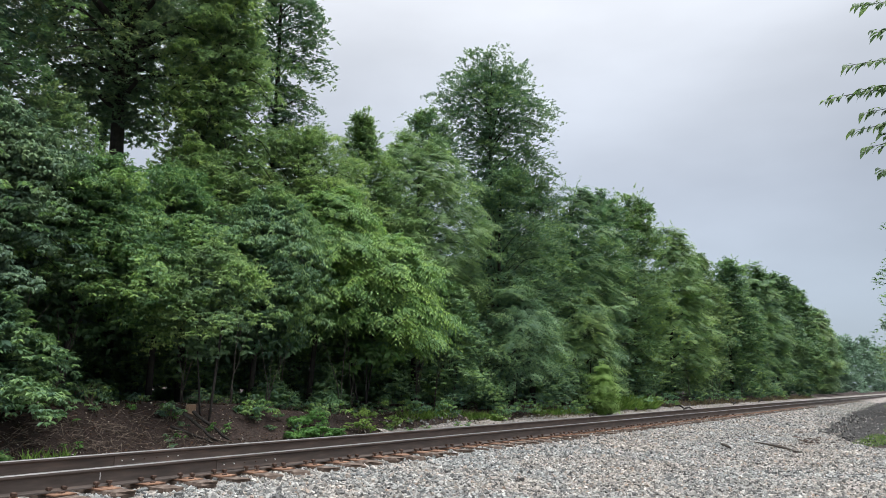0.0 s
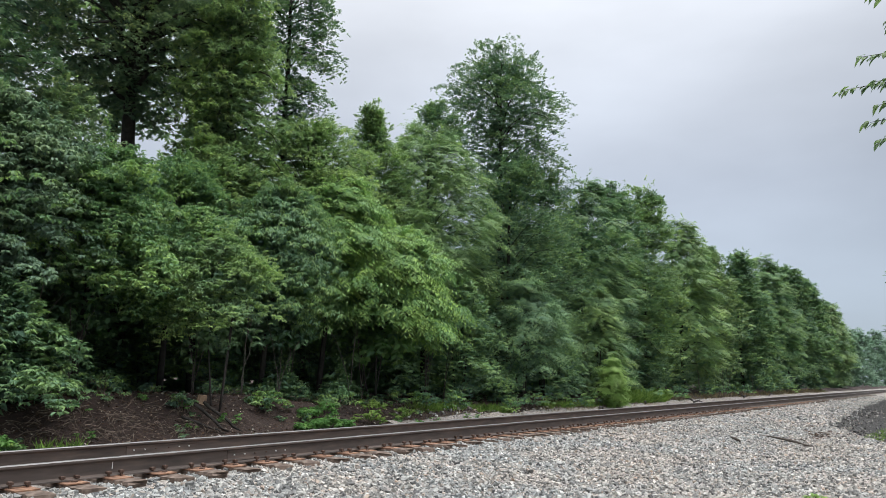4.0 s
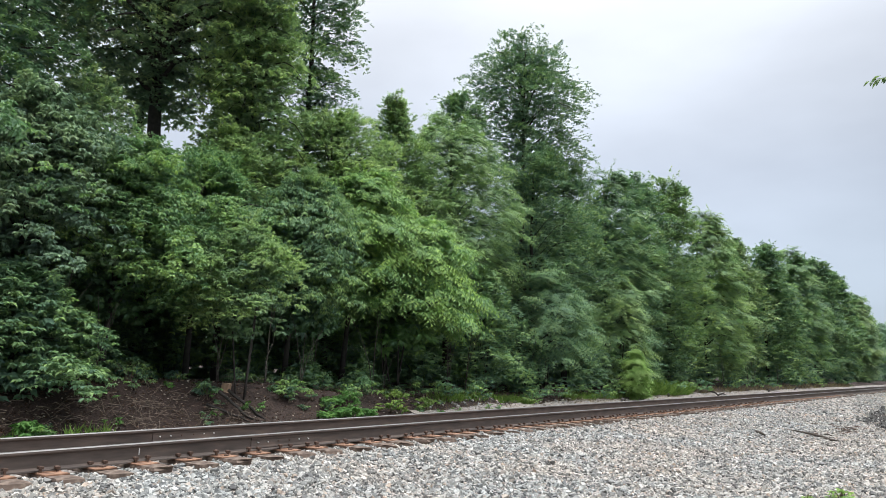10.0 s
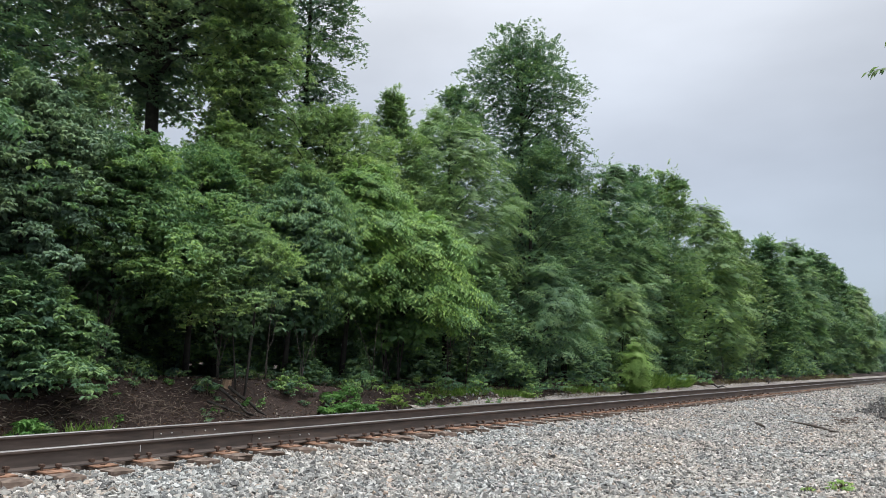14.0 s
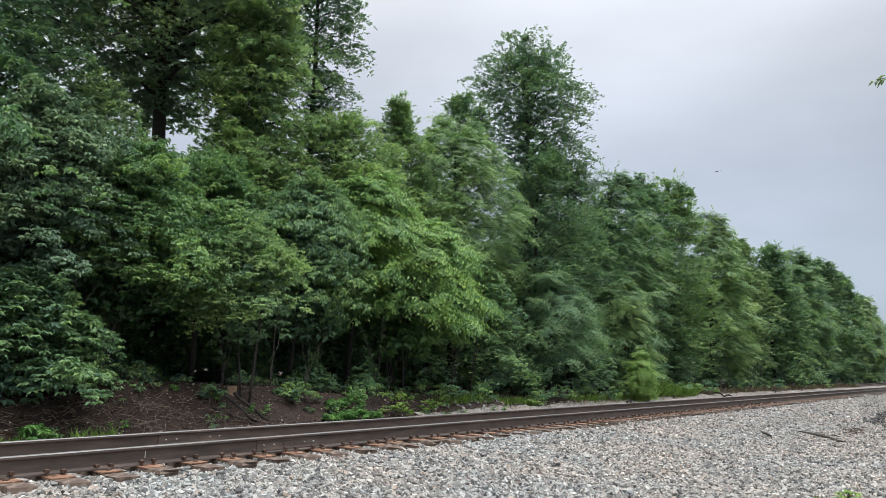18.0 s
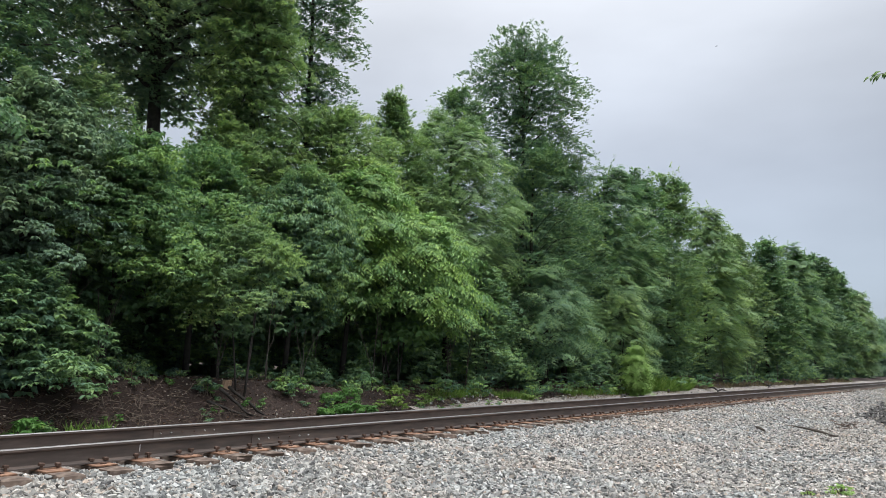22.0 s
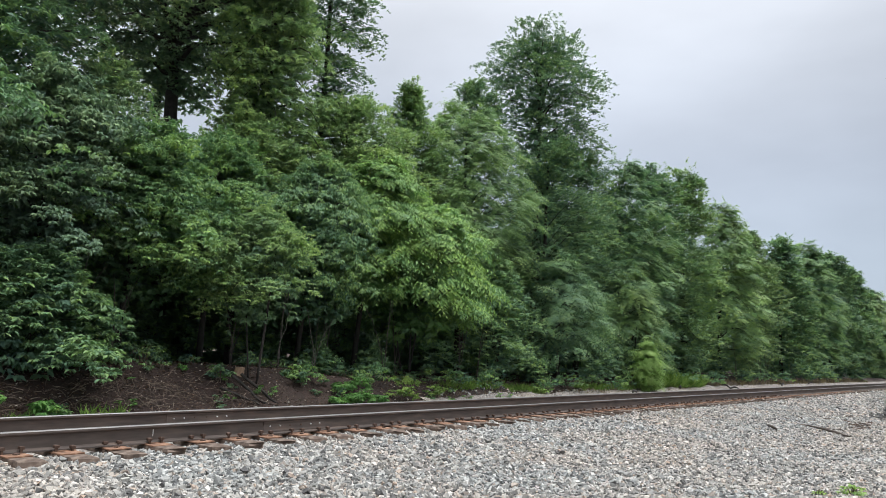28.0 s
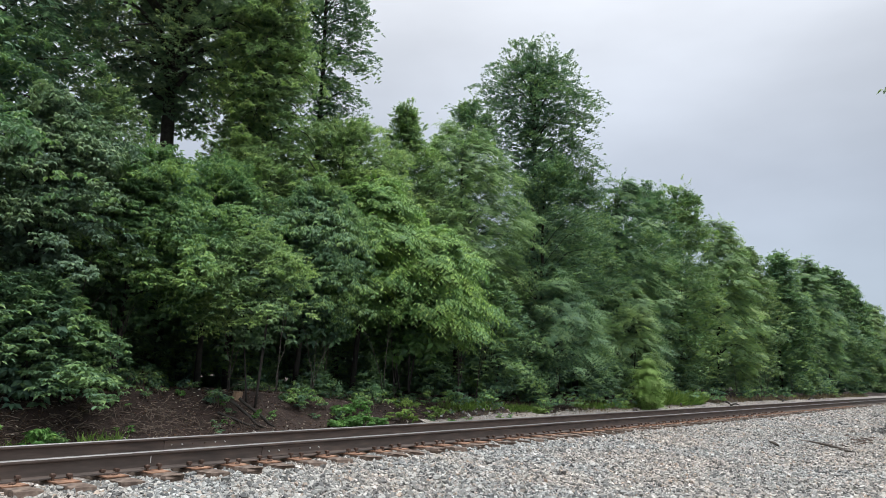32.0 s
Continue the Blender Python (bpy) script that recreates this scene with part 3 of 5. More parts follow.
bv = []
for y in by:
    for x in bx:
        yy = bed_edge(x, y)
        z = bed_z(x, yy)
        bv.append((x, yy, z - (0.09 if y in (by[0], by[-1]) else 0.0)))
bf = [(j * nb + i, j * nb + i + 1, (j + 1) * nb + i + 1, (j + 1) * nb + i) for j in range(len(by) - 1) for i in range(nb - 1)]
bed = tagged(new("ballast_bed", mesh_of("ballast_bed", bv, bf, [BALLAST], True)), "grey crushed stone ballast bed under the track", "ballast", kind="structure")


# unseen gravel behind the camera, added to bounce light up into the leaves
yx, yy_ = axis([(-40, 22, 40)]), axis([(-14, 0.6, 16)])
yv = [(x, y + (0.4 * noise.noise((x * 0.3, 9.0, 0)) if y < -13 else 0), max(ground_z(x, y), -0.02) + 0.02) for y in yy_ for x in yx]
yf = [(j * len(yx) + i, j * len(yx) + i + 1, (j + 1) * len(yx) + i + 1, (j + 1) * len(yx) + i) for j in range(len(yy_) - 1) for i in range(len(yx) - 1)]
tagged(new("unseen_bounce_gravel", mesh_of("unseen_bounce_gravel", yv, yf, [FINES], True)), "grey fine gravel added out of view to bounce light", "gravel", kind="structure")


# ---- track ----
def rail_profile():
    half = [(0.0, 0.0), (0.030, -0.001), (0.036, -0.010), (0.037, -0.030), (0.030, -0.041), (0.010, -0.050), (0.0085, -0.110), (0.011, -0.177), (0.030, -0.187), (0.074, -0.199), (0.076, -0.213)]
    return half[1:] + [(-a, b) for a, b in half[1:][::-1]]


def rail(name, y, x0, x1):
    prof = rail_profile()
    xs = list(np.linspace(x0, 40, 40)) + list(np.linspace(44, x1, 40))
    n = len(prof)
    v = [(x, a, RAIL_TOP_Z + b) for x in xs for a, b in prof]
    f, top = [], []
    for i in range(len(xs) - 1):
        for j in range(n):
            k = (j + 1) % n
            f.append((i * n + j, (i + 1) * n + j, (i + 1) * n + k, i * n + k))
            top.append(1 if j in (0, n - 1, n - 2) else 0)
    f += [tuple(range(n)), tuple((len(xs) - 1) * n + j for j in range(n))[::-1]]
    top += [0, 0]
    me = mesh_of(name, v, f, [RAIL_WEB, RAIL_TOP])
    me.polygons.foreach_set("material_index", top)
    ob = new(name, me)
    ob.location.y = y
    return tagged(ob, "rust-brown steel rail with a polished running head", "rail", "running rails")


rail_near = rail("rail", RAIL_NEAR, -40, 420)
rail_far = rail("rail", RAIL_FAR, -40, 420)


# ---- the wood edge: front bushes, edge trees, tall trees behind ----
T = tree
G = "trees at the wood edge"
# the near end, left to itself above the cut bank
T("tree", "dark leafy tree beside the bank", "tree", 3.0, 14.2, 1.3, 8.5, 2.64, 1.8, "dome", 26, 8, 110, 0.128, LEAF_OAK, 14, 0.55, group=G)
T("tree", "grey-green silvery leaved oak", "tree", 6.1, 15.1, 1.3, 7.0, 1.8, 3.3, "edge", 30, 9, 180, 0.095, LEAF_SILVER, 13, 0.46, narrow=0.55, hang=0.5, lean=(0.1, -0.4), group=G)
T("tree", "broad oak with dark layered leaf fans above the bank", "tree", 8.1, 15.1, 1.2, 6.35, 2.05, 2.75, "edge", 30, 9, 190, 0.095, LEAF_OAK, 11, 0.48, lean=(0, -0.5), front=0.75, group=G)
T("bush", "low large-leaved bush hanging over the bank", "bush", 5.6, 13.5, 0.9, 3.2, 1.4, 1.15, "edge", 17, 9, 170, 0.105, LEAF_DARK, 12, 0.4, narrow=0.45, hang=0.15, sag=0.3, stems=3, front=0.8, limb_r=0.3, shoots=2)
T("tree", "mid-green oak on the bank", "tree", 10.6, 15.8, 1.3, 7.0, 2.05, 3.1, "edge", 30, 9, 180, 0.095, LEAF_OAK, 18, 0.48, lean=(0, -0.1), group=G)
T("bush", "grey-green small-leaved bush with a hanging spray", "bush", 10.1, 13.0, 1.0, 4.6, 1.2, 2.3, "edge", 20, 8, 170, 0.075, LEAF_PALE, 20, 0.36, stems=3, sag=0.45, front=0.8, limb_r=0.3)
T("tree", "tree grown over with olive-green vines", "tree", 12.0, 16.6, 1.3, 8.1, 1.9, 3.6, "edge", 26, 9, 120, 0.105, LEAF_VINE, 22, 0.42, sag=0.4, fine=True, group=G)
T("tree", "young tree with light drooping leaf fans", "tree", 12.9, 14.9, 1.2, 6.5, 1.7, 2.7, "edge", 30, 9, 170, 0.115, LEAF_WOOD, 21, 0.46, narrow=0.28, hang=0.75, sag=0.4, lean=(0, -0.6), front=0.75, group=G)
T("tree", "dark leafy tree behind the silvery oak", "tree", 5.4, 17.3, 1.3, 9.4, 1.9, 4.6, "dome", 30, 8, 110, 0.12, LEAF_DARK, 48, 0.5, core=0.9, core_r=0.8, fine=True, hang=0.2, limbs=14, group=G)
T("tree", "oak standing in the shade of the tall crowns", "tree", 8.6, 18.2, 1.3, 8.9, 1.7, 4.6, "dome", 30, 8, 110, 0.11, LEAF_TALL, 49, 0.45, fine=True, hang=0.2, limbs=14, group=G)
# tall oaks behind it, their crowns open to the sky
T("tree", "tall oak with a bare dark trunk and wide crown", "tree", 11.8, 20.0, 1.3, 17.0, 3.2, 9.4, "dome", 56, 10, 150, 0.105, LEAF_TALL, 15, 0.55, trunk_r=0.30, core=0.8, core_r=0.75, fine=True, hang=0.1, rise=0.3, sag=0.1, limb_r=0.42, front=0.5, group=G)
T("tree", "tall oak crown deeper in the wood", "tree", 9.0, 23.0, 1.3, 17.6, 4.3, 10.9, "dome", 44, 8, 90, 0.15, LEAF_TALL, 46, 0.7, trunk_r=0.2, core=0.8, core_r=0.8, fine=True, hang=0.1, limbs=20, group=G)
T("tree", "tall oak crown deeper in the wood", "tree", 13.6, 24.0, 1.3, 18.2, 3.6, 10.4, "dome", 44, 8, 90, 0.16, LEAF_TALL, 47, 0.7, trunk_r=0.2, core=0.8, core_r=0.8, fine=True, hang=0.1, limbs=20, group=G)
T("tree", "dark tall tree deeper in the wood", "tree", 6.4, 19.8, 1.3, 15.4, 3.48, 5.0, "dome", 66, 8, 120, 0.135, LEAF_DARK, 17, 0.52, core=0.9, core_r=0.8, fine=True, hang=0.2, group=G)
T("tree", "dead trunk grown over with yellow-green vines", "tree", 13.1, 17.2, 1.3, 15.4, 1.6, 3.6, "wall", 100, 8, 96, 0.125, LEAF_VINE, 19, 0.44, sag=0.5, core=1.0, core_r=0.8, fine=True, hang=0.3, front=0.35, shoots=2, group=G)
T("tree", "tall thin oak with an open crown against the sky", "tree", 16.6, 18.7, 1.3, 17.8, 1.75, 9.0, "wall", 38, 10, 170, 0.092, LEAF_DARK, 16, 0.5, trunk_r=0.17, core=0.5, core_r=0.7, fine=True, hang=0.1, rise=0.25, wide=0.62, front=0.15, limb_r=0.26, shoots=3, group=G)
T("tree", "vine-hung oak crown of olive green leaves", "tree", 16.6, 17.3, 1.2, 10.1, 2.6, 4.2, "edge", 40, 11, 130, 0.1, LEAF_VINE, 45, 0.45, sag=0.4, fine=True, hang=0.2, group=G)
# bright compound-leaved growth and pale locusts
T("tree", "bright green tree with feathery compound leaves", "tree", 15.7, 15.6, 1.1, 7.35, 1.75, 3.2, "edge", 24, 8, 132, 0.15, LEAF_SUMAC, 23, 0.55, narrow=0.36, feather=True, lean=(0, -0.5), front=0.75, group=G)
T("bush", "bright green bush of feathery compound leaves", "bush", 17.05, 14.7, 0.9, 6.0, 1.95, 2.5, "edge", 28, 8, 132, 0.15, LEAF_SUMAC, 24, 0.6, narrow=0.36, feather=True, stems=3, lean=(0, -0.5), front=0.8, sag=0.3)
T("tree", "slim pointed pale green locust", "tree", 19.5, 17.3, 1.0, 11.5, 4.4, 3.6, "cone", 80, 9, 100, 0.105, LEAF_PALE, 26, 0.44, narrow=0.42, fine=True, wide=0.3, sag=0.2, rise=0.5, core=0.1, trunk_r=0.06, limb_r=0.22, shoots=8, shoot_h=0.7, group=G)
T("tree", "pale green locust with fine leaves", "tree", 22.5, 16.9, 0.9, 11.3, 2.75, 2.6, "edge", 52, 9, 108, 0.13, LEAF_PALE, 25, 0.58, narrow=0.42, feather=True, fine=True, sag=0.3, core=0.4, limb_r=0.2, core_r=0.7, shoots=8, group=G)
T("bush", "leafy bush clothed to the ground on the verge", "bush", 21.1, 14.3, 0.8, 5.1, 1.4, 1.0, "edge", 26, 8, 110, 0.11, LEAF_WOOD, 30, 0.42, sag=0.45, stems=3, fine=True, front=0.75)
T("bush", "bush of drooping compound leaves on the verge", "bush", 25.4, 14.3, 0.8, 5.5, 1.74, 1.5, "edge", 24, 8, 120, 0.12, LEAF_WOOD, 32, 0.6, narrow=0.34, feather=True, fine=True, stems=3, sag=0.4, front=0.75)
T("bush", "leafy bush clothed to the ground on the verge", "bush", 32.8, 14.5, 0.8, 5.9, 1.4, 0.9, "edge", 24, 8, 108, 0.12, LEAF_OLIVE, 34, 0.5, feather=True, fine=True, stems=3, sag=0.45, front=0.75)
T("bush", "bright yellow-green bush on the verge", "bush", 30.4, 12.7, 0.4, 2.45, 0.52, 0.5, "edge", 22, 7, 108, 0.1, LEAF_LIME, 33, 0.34, narrow=0.34, feather=True, sag=0.4, stems=3, fine=True)
# the tall oak over the edge
T("tree", "tall oak standing above the wood edge", "tree", 30.8, 18.6, 0.8, 18.1, 3.35, 10.6, "round", 46, 13, 150, 0.105, LEAF_DARK, 27, 0.58, limbs=18, trunk_r=0.2, core=1.0, thick=0.08, core_r=0.75, fine=True, hang=0.1, rise=0.5, wide=0.66, sag=0.32, limb_r=0.28, front=0.2, shoots=2, group=G)
T("tree", "small round crown beside the tall oak", "tree", 25.2, 18.8, 0.8, 13.9, 1.50, 8.5, "dome", 24, 8, 110, 0.12, LEAF_DARK, 28, 0.42, fine=True, hang=0.1, sag=0.35, limb_r=0.2, front=0.3, group=G)
T("tree", "leafy edge tree clothed to the ground", "tree", 28.0, 16.4, 0.8, 11.6, 3.2, 2.0, "edge", 50, 9, 120, 0.115, LEAF_DARK, 29, 0.58, sag=0.3, fine=True, hang=0.3, shoots=10, limb_r=0.22, limbs=24, group=G)
T("tree", "leafy edge tree clothed to the ground", "tree", 32.0, 16.9, 0.8, 12.1, 2.5, 2.0, "edge", 50, 9, 120, 0.115, LEAF_WOOD, 129, 0.58, sag=0.3, fine=True, hang=0.3, shoots=10, limb_r=0.22, limbs=24, group=G)
E1 = "leafy edge tree clothed almost to the ground"
for i, (x, y, h, r, leaf, m) in enumerate(((35.4, 16.2, 11.9, 2.1, 0.12, LEAF_WOOD), (39.6, 16.4, 12.5, 1.9, 0.125, LEAF_WOOD), (43.0, 15.7, 13.1, 1.9, 0.13, LEAF_OLIVE), (49.4, 15.6, 12.0, 2.1, 0.14, LEAF_OLIVE), (56.6, 16.0, 11.6, 2.2, 0.155, LEAF_MID),
                                          (65.0, 15.6, 12.3, 2.6, 0.17, LEAF_WOOD), (75.5, 16.0, 13.1, 2.6, 0.19, LEAF_WOOD), (88.0, 16.2, 14.2, 3.0, 0.21, LEAF_DARK), (102.0, 16.6, 14.0, 2.7, 0.23, LEAF_WOOD), (115.0, 16.4, 12.4, 2.4, 0.25, LEAF_MID))):
    T("tree", E1, "tree", x, y, 0.8, h + 0.3, r * (1.3 if x < 45 else 1.14), 1.8 if x < 60 else 1.0, "edge", 48, 9, 84, leaf * 1.3, m, 131 + i, 0.5 + 0.0035 * x, narrow=0.44, feather=i % 3 == 0, fine=True, sag=0.35, core=0.55, hang=0.25, limbs=14, front=0.8, shoots=12, shoot_h=0.8, group=G)
for i, (x, y, h) in enumerate(((33.0, 19.6, 11.4), (41.0, 19.8, 11.8), (46.5, 19.6, 12.2), (53.5, 19.8, 11.4), (61.5, 20.0, 11.6), (70.5, 20.0, 12.0), (82.0, 20.0, 13.0))):
    T("tree", "dark tree filling the wood edge", "tree", x, y, 0.8, h, 2.4 + 0.01 * x, 2.0, "wall", 24, 7, 46, 0.2 + 0.001 * x, LEAF_DARK, 41 + i, 0.6 + 0.004 * x, fine=True, limbs=6, group=G)
for i, (x, y, h, r, m) in enumerate(((128, 17.0, 12.5, 2.5, LEAF_WOOD), (143, 17.4, 10.6, 3.0, LEAF_HAZED), (160, 17.8, 11.6, 4, LEAF_HAZED), (200, 18.2, 13.6, 4.2, LEAF_HAZED), (230, 18.6, 13.2, 4.5, LEAF_HAZED), (262, 19.0, 14.4, 4.8, LEAF_HAZED), (300, 19.4, 13, 5, LEAF_HAZED), (335, 19.6, 12.6, 5, LEAF_HAZED), (380, 20.0, 12, 5.5, LEAF_HAZED), (440, 20.0, 11, 6, LEAF_HAZED), (520, 20.0, 11, 6, LEAF_HAZED))):
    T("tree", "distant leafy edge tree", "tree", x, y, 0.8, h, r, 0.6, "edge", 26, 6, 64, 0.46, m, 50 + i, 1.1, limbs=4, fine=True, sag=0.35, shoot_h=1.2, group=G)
# a second, lower row closes the wood behind
for i, (x, h) in enumerate(((1, 7.5), (4.5, 7), (8.0, 6.6), (12, 8.0), (16, 9), (20, 10.0), (24, 10.2), (28, 10.4), (33, 10.8), (38, 10.8), (44, 10.5), (51, 10.6), (58, 10.5), (66, 11), (75, 11.5), (84, 12), (94, 11))):
    T("tree", "shaded tree deeper in the wood", "tree", x, 21.0 + 0.6 * math.sin(i * 2.1), 1.2, h, 2.7 + 0.012 * x, 1.2, "wall", 20, 5, 44, 0.44, LEAF_WOOD, 80 + i, 1.1, limbs=4, core=0.9, core_r=0.8, fine=True, group=G)
# shaded undergrowth on the bank, below the crowns
for i, (x, y, h, r) in enumerate(((8.3, 16.6, 2.5, 1.0), (12.4, 16.4, 2.6, 1.1), (4.6, 15.6, 2.8, 1.1), (6.9, 16.4, 2.7, 1.1), (9.2, 17.2, 2.8, 1.2), (11.2, 17.4, 2.8, 1.2), (14.6, 16.8, 2.8, 1.2), (16.8, 16.8, 2.9, 1.2), (13.2, 14.5, 1.7, 0.45), (15.2, 14.4, 1.8, 0.5),
                                  (19.6, 15.4, 2.4, 1.0), (22.8, 15.2, 2.6, 1.0), (23.6, 14.3, 2.0, 0.7), (28.4, 14.2, 2.6, 1.0), (30.2, 14.6, 3.0, 1.1), (35.4, 14.6, 2.8, 1.1), (40.5, 15.0, 2.6, 1.1), (47.5, 15.4, 2.6, 1.2), (55.5, 15.8, 2.6, 1.4), (70, 15.8, 2.8, 1.5))):
    T("bush", "shaded undergrowth bush on the bank", "bush", x, y, ground_z(x, y), h, r, ground_z(x, y) + 0.25, "dome", 12, 5, 60, 0.12, LEAF_DARK, 140 + i, 0.4, stems=3, fine=True, limbs=5, group="undergrowth on the bank")
# the depth of the wood, beyond what can be told apart
rngw = np.random.default_rng(500)
Mw = 1500
wx = rngw.uniform(0, 150, Mw) ** 1.0
wy = rngw.uniform(22, 30, Mw)
wh = rngw.random(Mw) * np.interp(wx, (0, 14, 18, 30, 60, 150), (6.0, 6.2, 9.0, 10.8, 11.5, 11.5)) + 0.8
PW, OW = np.stack([wx, wy, wh], 1), np.stack([rngw.normal(0, 0.5, Mw), -np.ones(Mw), 0 * wx], 1)
lo = rngw.random(Mw) < 0.4
PW[lo, 0], PW[lo, 1], PW[lo, 2] = rngw.uniform(0, 45, lo.sum()), rngw.uniform(20.5, 23, lo.sum()), rngw.uniform(0.9, 5.2, lo.sum())
deep_wood = tagged(new("deep_wood", blade_mesh("deep_wood", *sprays(rngw, PW, OW, 1.7 * np.ones(Mw), 22, 0.62, 0.5, 0.3, 0.3), LEAF_WOOD)), "dark green foliage deep in the wood", "woods", kind="stuff")
# the camera's side of the track
T("tree", "leafy tree beside the gravel track", "tree", 51.0, 0.85, 0.0, 13.4, 2.5, 1.2, "wall", 60, 8, 90, 0.16, LEAF_WOOD, 110, 0.7, fine=True, front=0.0, sag=0.35, limbs=12)
T("bush", "bright leafy bush beside the gravel track", "bush", 56.0, 1.9, 0.0, 6.0, 2.2, 0.6, "edge", 30, 8, 84, 0.16, LEAF_MID, 112, 0.7, fine=True, front=0.0, sag=0.35, stems=3, limbs=8)
T("tree", "leafy tree beside the gravel track", "tree", 66.0, 1.25, 0.0, 12.5, 3.2, 0.7, "wall", 40, 7, 72, 0.22, LEAF_WOOD, 111, 0.9, fine=True, front=0.0, sag=0.35, limbs=12)


# ---- ties with plates and spikes ----
def tie_mesh(seed, worn):
    rng = random.Random(seed)
    v, f = box_data(-0.132, 0.132, -1.30, 1.30, -0.17, 0.0, 0.012)
    # split and worn ends
    out = []
    for (x, y, z) in v:
        if abs(y) > 1.2:
            y += rng.uniform(-0.06, 0.05)
            z += rng.uniform(-0.02, 0.008) * worn
        out.append((x + rng.uniform(-0.012, 0.012), y, z + rng.uniform(-0.004, 0.004)))
    return mesh_of("railroad_tie", out, f, [TIE_WOOD])


TIE_MESHES = [tie_mesh(k, 1.0) for k in range(6)]
pv, pf = joined([box_data(-0.128, 0.128, -0.28, 0.2, 0.0, 0.016, 0.004), box_data(-0.124, 0.124, -0.098, -0.080, 0.012, 0.026, 0.003), box_data(-0.124, 0.124, 0.080, 0.098, 0.012, 0.026, 0.003)])
PLATE_MESH = mesh_of("tie_plate", pv, pf, [RUST])
pv, pf = joined([box_data(-0.012, 0.012, -0.012, 0.012, -0.03, 0.042, 0.002), box_data(-0.024, 0.024, -0.018, 0.034, 0.030, 0.062, 0.007)])
SPIKE_MESH = mesh_of("spike", pv, pf, [RUST_DARK])

TRACK_MID = (RAIL_NEAR + RAIL_FAR) / 2
rng_tie = random.Random(5)
TIE_X0 = 4.96 - 6 * TIE_STEP
for i in range(150):
    x = TIE_X0 + i * TIE_STEP + rng_tie.uniform(-0.035, 0.035)
    ob = new("railroad_tie", TIE_MESHES[rng_tie.randrange(6)])
    ob.matrix_basis = pose(x, TRACK_MID + rng_tie.uniform(-0.05, 0.05), TIE_TOP + rng_tie.uniform(-0.012, 0.0), 0, 0, rng_tie.uniform(-1.6, 1.6))
    tagged(ob, "weathered grey-brown wooden tie with rusty plates" if i < 90 else "weathered grey-brown wooden tie", "railroad tie", "ties under the track")
    if i >= 90:
        continue
    for side, y in ((-1, RAIL_NEAR), (1, RAIL_FAR)):
        pl = part("tie_plate", PLATE_MESH, ob, "orange rusty steel plate")
        pl.matrix_basis = pose(0, y - TRACK_MID, 0.0, 0, 0, 0)
        if i < 60 and side < 0:
            for sx, sy, rot in ((-0.085, -0.097, 0), (0.085, -0.097, 0), (0.02, -0.19, 30), (-0.05, 0.095, 180), (0.065, 0.095, 180)):
                if sy == -0.19 and rng_tie.random() < 0.35:
                    continue
                sp = part("spike", SPIKE_MESH, pl)
                sp.matrix_basis = pose(sx + rng_tie.uniform(-0.012, 0.012), sy, (0.012 if sy > -0.15 else -0.03) + rng_tie.uniform(-0.004, 0.014), rng_tie.uniform(-6, 6), rng_tie.uniform(-6, 6), rot)

# joints where two rails are bolted end to end
def joint(rail_ob, x, name="joint_bar"):
    for s_ in (-1, 1):
        v, f = [], []
        for xx in (x - 0.56, x + 0.56):
            v += [(xx, s_ * a, RAIL_TOP_Z + b) for a, b in ((0.012, -0.176), (0.031, -0.178), (0.022, -0.150), (0.018, -0.085), (0.028, -0.049), (0.012, -0.046))]
        f = [(k, (k + 1) % 6, 6 + (k + 1) % 6, 6 + k) for k in range(6)] + [(0, 5, 4, 3, 2, 1), (6, 7, 8, 9, 10, 11)]
        bar = part(name, mesh_of(name, v, f, [RAIL_WEB]), rail_ob, "bolted steel joint bar")
        for k, dx in enumerate((-0.45, -0.28, -0.10, 0.10, 0.28, 0.45)):
            c = Vector((x + dx, s_ * 0.017, RAIL_TOP_Z - 0.108))
            pts = [(c.x, c.y, c.z), (c.x, c.y + s_ * 0.022, c.z)]
            part("bolt", mesh_of("bolt", *tube_data(pts, (0.009, 0.008), 6), [WHITE_MARK if k in (0, 1, 4, 5) and s_ < 0 else RUST_DARK]), bar)


joint(rail_near, 7.12)
joint(rail_far, 6.60)
# chalk stroke on the web of the near rail
v, f = box_data(4.935, 4.945, -0.0135, -0.0125, RAIL_TOP_Z - 0.135, RAIL_TOP_Z - 0.055)
part("chalk_mark", mesh_of("chalk_mark", v, f, [WHITE_MARK]), rail_near, "white chalk stroke")

# ---- crushed stone ----
def stone_shapes(count, seed):
    """Broken stone: the hull of a few points in a flat box, so every face is a fracture."""
    rng = np.random.default_rng(seed)
    shapes = []
    for k in range(count):
        bm = bmesh.new()
        dims = np.array((1.0, rng.uniform(0.6, 0.95), rng.uniform(0.5, 0.8)))
        corners = np.array([(x, y, z) for x in (-1, 1) for y in (-1, 1) for z in (-1, 1)], float)
        for q in rng.permutation(corners)[:7] * 0.85 + rng.uniform(-0.4, 0.4, (7, 3)):
            bm.verts.new(q * dims)
        hull = bmesh.ops.convex_hull(bm, input=bm.verts)
        bmesh.ops.delete(bm, geom=[g for g in hull["geom_interior"] if isinstance(g, bmesh.types.BMVert)], context='VERTS')
        bmesh.ops.triangulate(bm, faces=bm.faces)
        bm.verts.index_update()
        shapes.append((np.array([v.co[:] for v in bm.verts]), np.array([[v.index for v in q.verts] for q in bm.faces])))
        bm.free()
    return shapes


SHAPES = stone_shapes(24, 3)


